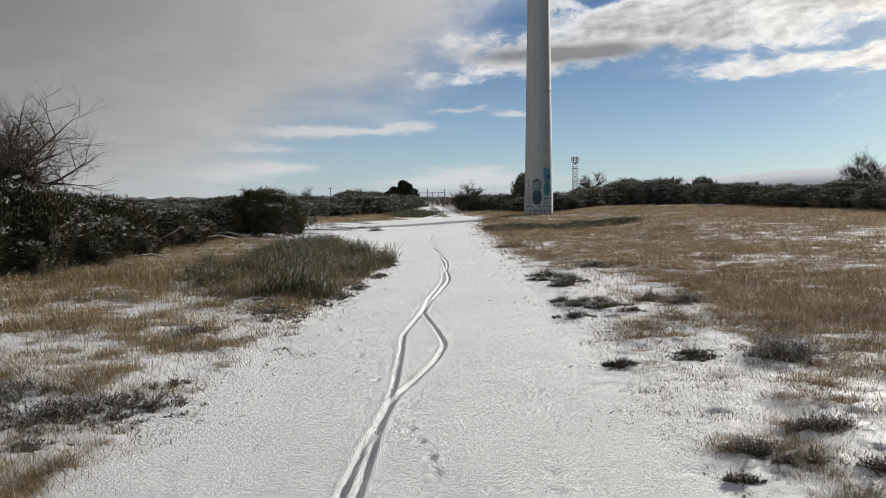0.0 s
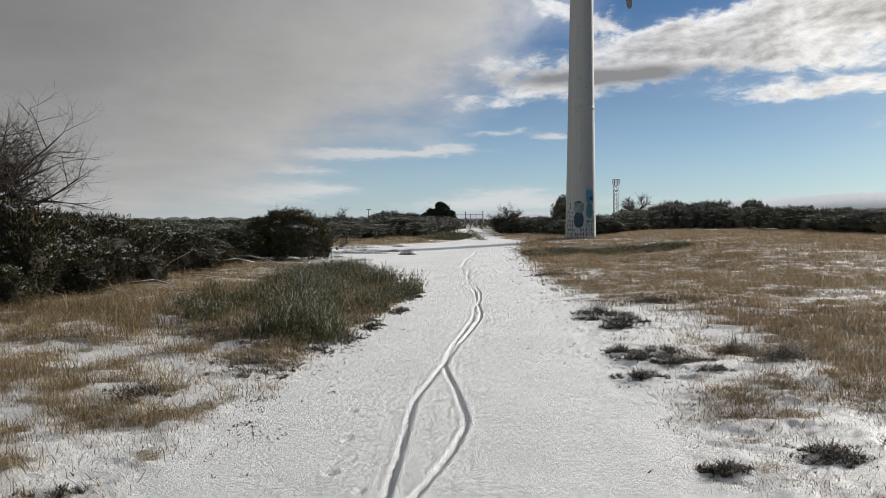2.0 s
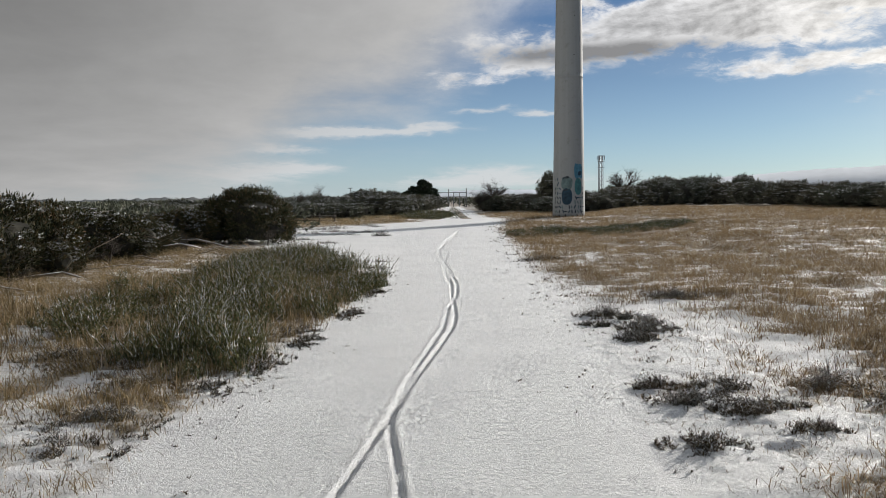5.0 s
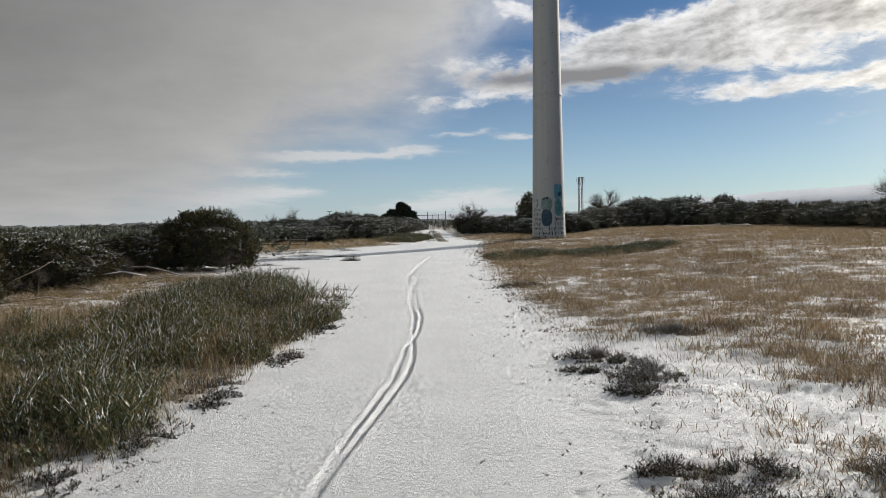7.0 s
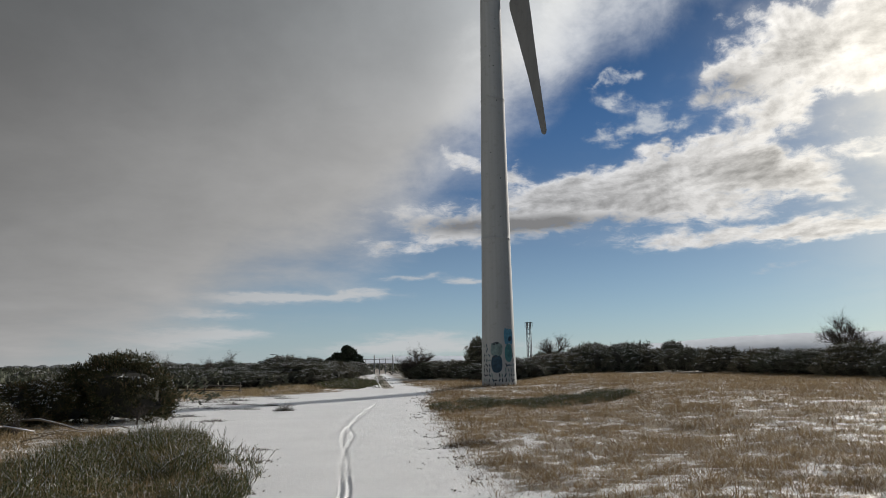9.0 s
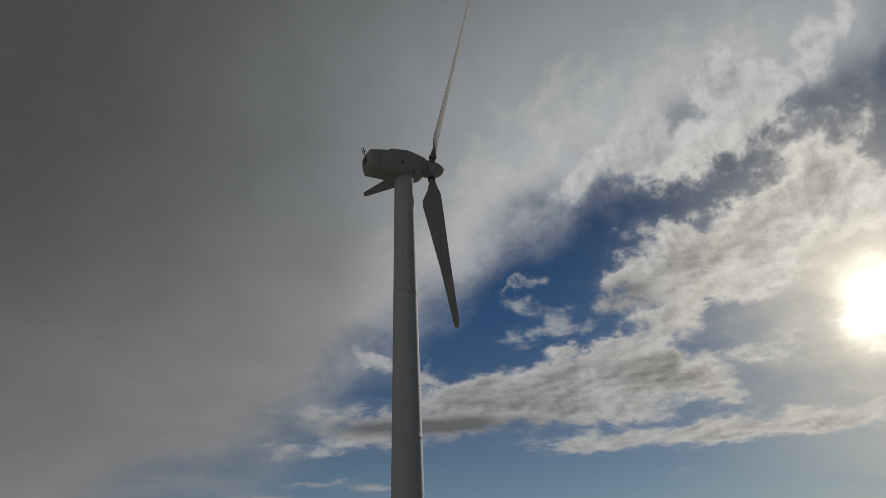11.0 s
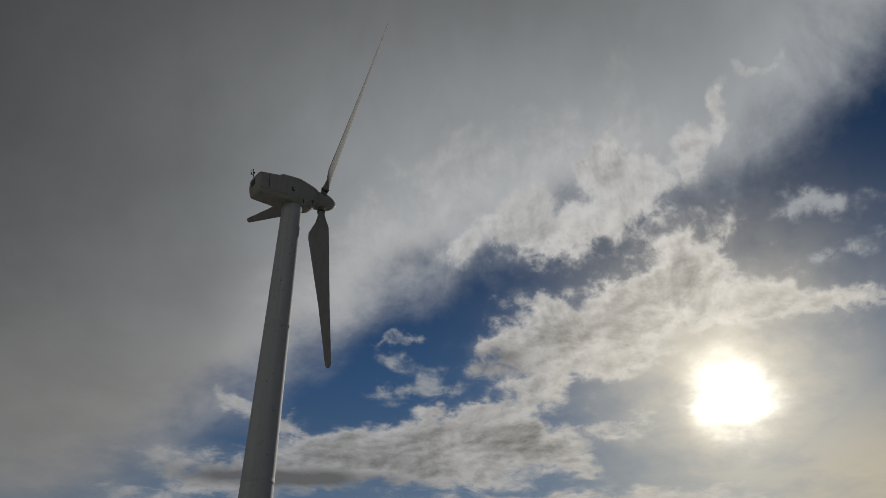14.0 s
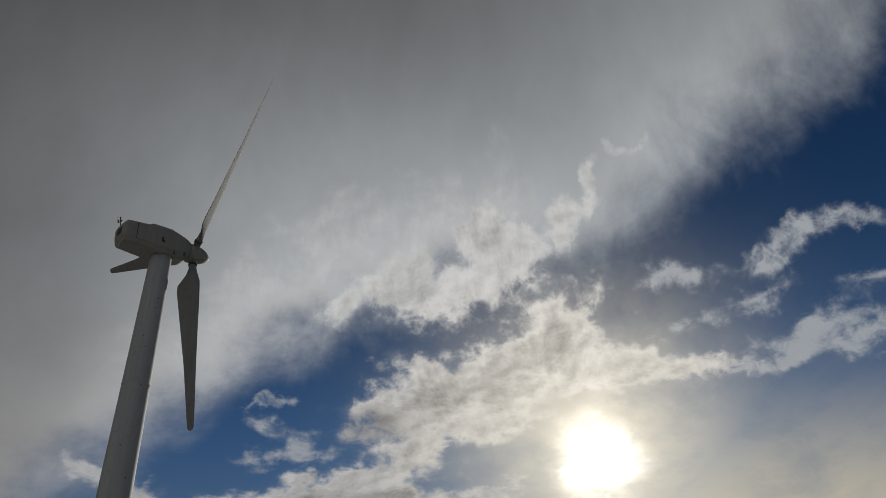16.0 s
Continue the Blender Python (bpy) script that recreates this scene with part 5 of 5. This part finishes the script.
LOW = "low dark heather clump half buried in snow"
clumps = [(1.50, 4.05, 0.20, 0.12, 0.10, 260), (1.70, 3.85, 0.14, 0.08, 0.08, 140), (1.28, 3.62, 0.12, 0.06, 0.06, 90), (1.05, 6.30, 0.17, 0.10, 0.08, 150), (0.95, 9.75, 0.30, 0.22, 0.13, 360), (1.20, 10.2, 0.25, 0.18, 0.12, 260), (0.82, 8.85, 0.24, 0.16, 0.12, 280), (1.35, 9.65, 0.3, 0.14, 0.11, 240), (1.52, 9.1, 0.2, 0.12, 0.10, 160), (1.0, 12.5, 0.26, 0.2, 0.14, 280),
          (0.60, 13.6, 0.30, 0.25, 0.17, 420), (1.05, 12.75, 0.30, 0.28, 0.17, 420), (0.95, 13.3, 0.22, 0.2, 0.14, 220), (1.7, 15.0, 0.4, 0.25, 0.16, 320), (0.75, 10.25, 0.2, 0.12, 0.1, 200), (0.85, 12.2, 0.2, 0.2, 0.12, 200), (1.75, 6.6, 0.22, 0.16, 0.10, 200), (2.4, 9.7, 0.30, 0.2, 0.2, 260), (2.05, 10.2, 0.25, 0.2, 0.22, 200), (0.5, 13.0, 0.22, 0.12, 0.10, 160), (-0.1, 21.6, 0.5, 0.3, 0.16, 260), (1.26, 9.5, 0.16, 0.12, 0.1, 120),
          (2.55, 6.6, 0.35, 0.3, 0.26, 300), (2.0, 4.4, 0.22, 0.12, 0.12, 160), (2.1, 3.7, 0.2, 0.1, 0.12, 140),
          (-3.05, 4.45, 0.5, 0.30, 0.15, 420), (-3.45, 4.2, 0.5, 0.3, 0.16, 420), (-2.7, 4.75, 0.4, 0.25, 0.12, 220), (-3.9, 4.8, 0.5, 0.3, 0.17, 320), (-2.85, 3.75, 0.2, 0.12, 0.08, 160), (-2.55, 4.75, 0.24, 0.14, 0.08, 160), (-2.75, 5.3, 0.2, 0.12, 0.08, 120), (-3.1, 8.9, 0.4, 0.3, 0.14, 320), (-2.75, 9.8, 0.24, 0.3, 0.10, 220), (-2.7, 10.6, 0.24, 0.4, 0.12, 300), (-3.6, 7.4, 0.3, 0.3, 0.14, 200), (-2.6, 11.8, 0.16, 0.4, 0.08, 200), (-2.6, 13.6, 0.16, 0.5, 0.08, 200), (-2.75, 15.6, 0.2, 0.5, 0.08, 200),
          (-3.3, 9.7, 0.45, 0.3, 0.11, 300), (-3.9, 10.2, 0.5, 0.3, 0.12, 320), (-2.95, 10.9, 0.35, 0.4, 0.11, 300), (-2.95, 12.2, 0.3, 0.5, 0.11, 320), (-3.05, 13.4, 0.3, 0.5, 0.11, 320), (-3.2, 14.8, 0.3, 0.5, 0.11, 300), (-3.35, 16.4, 0.35, 0.5, 0.11, 280), (-3.7, 18.0, 0.4, 0.5, 0.11, 260), (-4.5, 10.6, 0.5, 0.3, 0.14, 260), (-3.0, 8.4, 0.35, 0.25, 0.1, 220),
          (-8.2, 33.4, 0.7, 0.4, 0.17, 160), (-9.8, 34.2, 0.8, 0.4, 0.18, 180), (-11.5, 35.5, 0.8, 0.5, 0.2, 180), (-12.3, 37.2, 0.8, 0.5, 0.2, 160), (-10.4, 39.8, 0.8, 0.4, 0.18, 160), (-8.6, 41.0, 0.6, 0.4, 0.16, 140), (-9.6, 43.0, 0.8, 0.5, 0.2, 160), (-8.9, 30.2, 0.6, 0.3, 0.14, 160), (-7.3, 28.2, 0.5, 0.3, 0.1, 140),
          (-6.4, 32.6, 0.35, 0.25, 0.3, 220), (-7.6, 35.5, 0.8, 0.25, 0.16, 240), (-9.3, 36.5, 0.9, 0.25, 0.16, 240), (-11.0, 38.5, 1.0, 0.3, 0.2, 240), (-3.6, 19.6, 0.3, 0.5, 0.08, 160), (-4.2, 21.2, 0.5, 0.3, 0.08, 160)]
for k, (x, y, w, d, h, n) in enumerate(clumps):
    sprawl("heather_clump", x, y, w, d, h, int(n * 2.4), 100 + k, LOW)

# short dry stalks round the snowy edges
srng = np.random.RandomState(8)
n = 46000
r = 2.2 + 16 * srng.rand(n) ** 1.5
a = srng.uniform(radians(-55), radians(60), n)
sx, sy = r * np.sin(a), 1.2 + r * np.cos(a)
off = np.maximum(sx - path_right(sy), path_left(sy) - sx)
ok = (srng.rand(n) < smoothstep(-0.15, 0.5, off) * 0.9) & (fbm(sx * 2.9, sy * 2.9, 4) > 0.455 + srng.normal(0, 0.05, n))
sx, sy, r = sx[ok], sy[ok], r[ok]
v, t = blades(sx, sy, srng, srng.uniform(0.012, 0.075, len(sx)), 0.0007 + 0.00015 * r, 8, lean=0.9, r_tuft=0.05 + 0 * r)
tagged(new("dead_stalks", fast_mesh("dead_stalks", v, t, TWIGS)), "short brown stalks standing out of the snow", "grass", kind="stuff")


for k, (x, y, h) in enumerate([(-9.3, 13.9, 1.9), (-9.7, 16.4, 1.2), (-9.9, 19.8, 1.1), (-9.8, 23.2, 0.8), (-9.0, 27.2, 1.1)]):
    bare_tree("dead_shrub", "tangle of dead brown stems before the gorse", 50 + k, x, y, h, 0.03, 4, "shrub", "dead stems before the gorse", spread_=0.85, kids=4, first=0.05)
# bits of heather and litter along both edges of the track
er = np.random.RandomState(31)
ey = 2.5 + 40 * er.rand(9000) ** 1.4
side_l = er.rand(9000) < 0.5
ex = np.where(side_l, path_left(ey) - er.normal(0.12, 0.24, 9000), path_right(ey) + er.normal(0.22, 0.34, 9000))
ok = fbm(ex * 4.1 + 7, ey * 3.1, 3) > 0.61
ex, ey = ex[ok], ey[ok]
v, s = shoots(ex, ey, er, er.uniform(0.01, 0.04, len(ex)), 0.012 + 0.0009 * ey, 2.6, 0.3)
both = np.concatenate([v, s])
tagged(new("edge_heather", fast_mesh("edge_heather", both, np.arange(len(both)).reshape(-1, 3), [HEATHER_LOW, SNOW], np.r_[np.zeros(len(v) // 3, int), np.ones(len(s) // 3, int)])), "scattered low heather bits along the track edges", "heather", kind="stuff")
# ---- branches and fences ----
def fallen_branch(points, radius, label, snowy=True):
    """A crooked fallen branch with side twigs and a ridge of snow along its top."""
    root = tagged(new("fallen_branch"), label, "branch", "fallen branches")
    o = Vector(points[0])
    o.z = float(land(o.x, o.y))
    root.location = o
    P = [Vector(p) - Vector((o.x, o.y, 0)) for p in points]
    bm = bmesh.new()
    rings = []
    for k, p in enumerate(P):
        r_ = radius * (1 - 0.7 * k / (len(P) - 1))
        d = (P[min(k + 1, len(P) - 1)] - P[max(k - 1, 0)]).normalized()
        xx = d.orthogonal().normalized()
        yy = d.cross(xx)
        rings.append([bm.verts.new(p + (xx * math.cos(q) + yy * math.sin(q)) * r_) for q in (2 * math.pi * i / 7 for i in range(7))])
    for a_, b_ in zip(rings, rings[1:]):
        for i in range(7):
            bm.faces.new((a_[i], a_[(i + 1) % 7], b_[(i + 1) % 7], b_[i]))
    bm.faces.new(rings[0][::-1])
    bm.faces.new(rings[-1])
    part("stem", bm, DEADWOOD, root)
    for k in range(1, len(P) - 1):
        q = P[k] + Vector((0.3 * math.sin(k * 2.3), 0.3 * math.cos(k * 1.7), 0.22))
        part("twig", rod(P[k], q, radius * 0.3, 5, radius * 0.08), DEADWOOD, root)
    if snowy:
        for p, q in zip(P, P[1:]):
            part("snow_ridge", rod(p + Vector((0, 0, radius * 0.7)), q + Vector((0, 0, radius * 0.6)), radius * 0.4, 7, radius * 0.3), SNOW, root)
    return root


fallen_branch([(-10.9, 25.1, 0.30), (-10.3, 24.9, 0.34), (-9.7, 24.8, 0.22), (-9.2, 24.6, 0.12), (-8.6, 24.5, 0.05)], 0.03, "pale fallen branch topped with snow before the gorse")
fallen_branch([(-10.6, 22.3, 0.05), (-10.1, 22.2, 0.22), (-9.6, 22.5, 0.30), (-9.2, 22.9, 0.16)], 0.03, "grey fallen branch lying in snow beside gorse")
fallen_branch([(-10.2, 18.9, 0.1), (-9.9, 19.2, 0.4), (-9.7, 19.7, 0.6), (-9.7, 20.1, 0.72)], 0.012, "dead gorse stem leaning out of the thicket", False)
fallen_branch([(-9.5, 16.6, 0.06), (-9.0, 16.9, 0.12), (-8.5, 16.7, 0.05)], 0.03, "short snowy branch at the thicket's foot")
fallen_branch([(-10.4, 21.4, 0.45), (-10.0, 21.5, 0.56), (-9.6, 21.4, 0.50), (-9.3, 21.6, 0.62)], 0.013, "dead grey branch sticking out of the thicket", False)


LOG_AT = [(-9.3, 14.6, 0.5, 1.1), (-9.0, 15.8, 2.4, 0.9), (-9.4, 18.2, 0.2, 1.4), (-8.9, 19.4, 1.2, 0.8), (-9.2, 20.6, 2.8, 1.5), (-8.8, 21.8, 0.1, 1.2), (-9.6, 23.4, 0.4, 1.3), (-8.5, 25.6, 2.9, 1.0)]
for k, (x, y, turn, length) in enumerate(LOG_AT):
    lrng = random.Random(70 + k)
    pts = [(x + math.cos(turn) * length * f + lrng.uniform(-0.08, 0.08), y + math.sin(turn) * length * f + lrng.uniform(-0.08, 0.08), 0.06 + 0.16 * math.sin(3.1 * f) * lrng.random()) for f in (0, 0.25, 0.5, 0.75, 1.0)]
    fallen_branch(pts, lrng.uniform(0.009, 0.018), "grey dead branch dusted with snow before the gorse", k % 2 == 0)


def rail_fence(x, y, length, turn):
    root = tagged(new("rail_fence"), "old low wooden rail fence in dry grass", "fence")
    root.matrix_basis = stand(x, y, turn, sink=0.0)
    for k in range(5):
        part("post", rod((k * length / 4, 0, -0.1), (k * length / 4 + 0.03, 0, 0.62), 0.05, 8, 0.04), BARK, root)
    for z in (0.28, 0.52):
        part("rail", rod((-0.1, -0.06, z), (length + 0.1, -0.06, z - 0.08), 0.028, 7), BARK, root)
    return root


rail_fence(-15.4, 44.5, 3.6, 0.5)

# steel frame fence and gate across the end of the track
gate = tagged(new("frame_fence"), "dark steel frame fence with tall posts across the track's end", "fence")
gate.matrix_basis = stand(-17.0, 116, -0.05, sink=0.0)
for x, h in ((0, 2.85), (1.55, 2.3), (2.9, 2.75), (3.7, 2.3), (4.6, 2.3), (5.7, 2.85)):
    part("post", block(x, 0, h / 2, 0.16 if h > 2.5 else 0.09, 0.14, h), STEEL, gate)
for z in (1.55, 2.2):
    part("rail", block(2.85, 0.02, z, 5.7, 0.08, 0.09), STEEL, gate)
for k in range(18):
    part("bar", block(0.3 + k * 0.3, 0.05, 0.95, 0.05, 0.04, 1.25, 0), STEEL, gate)

# lattice mast with platforms, far off
mast = tagged(new("lattice_mast"), "slim steel lattice mast with aerial platforms", "mast")
mast.matrix_basis = stand(20.0, 250, 0.3, sink=0.0)
MH, W = 14.6, 0.60
legs = [(-W, -W), (W, -W), (W, W), (-W, W)]
for x, y in legs:
    part("leg", rod((x, y, 0), (x * 0.9, y * 0.9, MH), 0.11, 6), STEEL, mast)
for k in range(10):
    z = MH * k / 10
    for (x1, y1), (x2, y2) in zip(legs, legs[1:] + legs[:1]):
        part("brace", rod((x1, y1, z), (x2, y2, z + MH / 10), 0.06, 5), STEEL, mast)
for z in (10.6, 12.6, 14.4):
    part("platform", block(0, 0, z, 1.9, 1.9, 0.14), STEEL, mast)
for x, y in legs:
    part("aerial", block(x * 1.5, y * 1.5, 13.7, 0.16, 0.16, 1.4), STEEL, mast)
lamp = tagged(new("lamp_post"), "far lamp post with a cross arm above the scrub", "lamp post")
lamp.matrix_basis = stand(-52, 200, 0.0, sink=0.0)
part("pole", rod((0, 0, 0), (0, 0, 4.3), 0.13, 8, 0.1), STEEL, lamp)
part("arm", block(0, 0, 4.3, 1.5, 0.16, 0.14), STEEL, lamp)


# ---- distance ----
def ridge(name, a0, a1, dist, profile, mat, label, depth=400, rough=0.0, n=220):
    """A far rise of land: a long low ridge with a front and a back slope."""
    verts, faces = [], []
    for k in range(n + 1):
        a = radians(a0 + (a1 - a0) * k / n)
        h = profile(a0 + (a1 - a0) * k / n)
        h += rough * (float(fbm(np.array(k * 0.35), np.array(3.3), 3)) - 0.5)
        for dd, f in ((0, -0.02), (depth * 0.2, 0.42), (depth * 0.5, 1.0), (depth, -0.02)):
            r_ = dist + dd
            verts.append((r_ * math.sin(a), r_ * math.cos(a), max(h * f, -2)))
    for k in range(n):
        for j in range(3):
            b0 = k * 4 + j
            faces.append((b0, b0 + 1, b0 + 5, b0 + 4))
    ob = new(name, mesh_of(name, verts, faces, mat, smooth=True))
    return tagged(ob, label, "hill", kind="structure")


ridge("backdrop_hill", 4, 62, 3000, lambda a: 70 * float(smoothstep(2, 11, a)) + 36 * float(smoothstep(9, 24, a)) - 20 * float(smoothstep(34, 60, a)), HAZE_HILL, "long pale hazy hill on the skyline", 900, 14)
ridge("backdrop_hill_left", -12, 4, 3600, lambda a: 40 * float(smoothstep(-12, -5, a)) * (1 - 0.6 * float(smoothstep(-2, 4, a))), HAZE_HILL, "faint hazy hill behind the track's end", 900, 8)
ridge("backdrop_wood", -75, -9, 420, lambda a: 2.6, HAZE_WOOD, "low dark wood along the horizon", 60, 3.0, 400)
ridge("backdrop_mound", -24.2, -19.8, 330, lambda a: 3.4 * max(0.0, 1 - abs(a + 22) / 2.2), HAZE_WOOD, "low pitched mound on the horizon", 30)

# rough heath between the thicket and the horizon
hr = np.random.RandomState(17)
lumps = []
for k in range(420):
    r_ = 34 + 230 * hr.rand() ** 1.6
    a_ = radians(hr.uniform(-52, -12))
    if k % 4 == 0:
        a_, r_ = radians(hr.uniform(-10, 24)), 95 + 170 * hr.rand()
    x, y = r_ * math.sin(a_), 6 + r_ * math.cos(a_)
    if float(path_left(y)) - 1.5 < x < float(path_right(y)) + 1.5 or (x > -14 and y < 60):
        continue
    w, h = hr.uniform(1.5, 3.2) * (1 + r_ / 120), hr.uniform(0.5, 1.15)
    lumps.append((x, y, h * 0.4, w, w, h * 0.6))
p, d = lump_points(hr, lumps, 26000)
dist = np.hypot(p[:, 0], p[:, 1])
v, t = [], []
for lo, hi, sz in ((0, 70, 0.2), (70, 140, 0.35), (140, 400, 0.6)):
    q = (dist >= lo) & (dist < hi)
    a_, b_ = sprig_cloud(p[q], d[q] + np.array([0, 0, 0.3]), hr, sz, 4)
    t.append(b_ + sum(len(z) for z in v))
    v.append(a_)
tagged(new("far_heath", fast_mesh("far_heath", np.concatenate(v), np.concatenate(t), GORSE_FAR_HAZE)), "rough dark heath scrub stretching to the horizon", "scrub", kind="stuff")
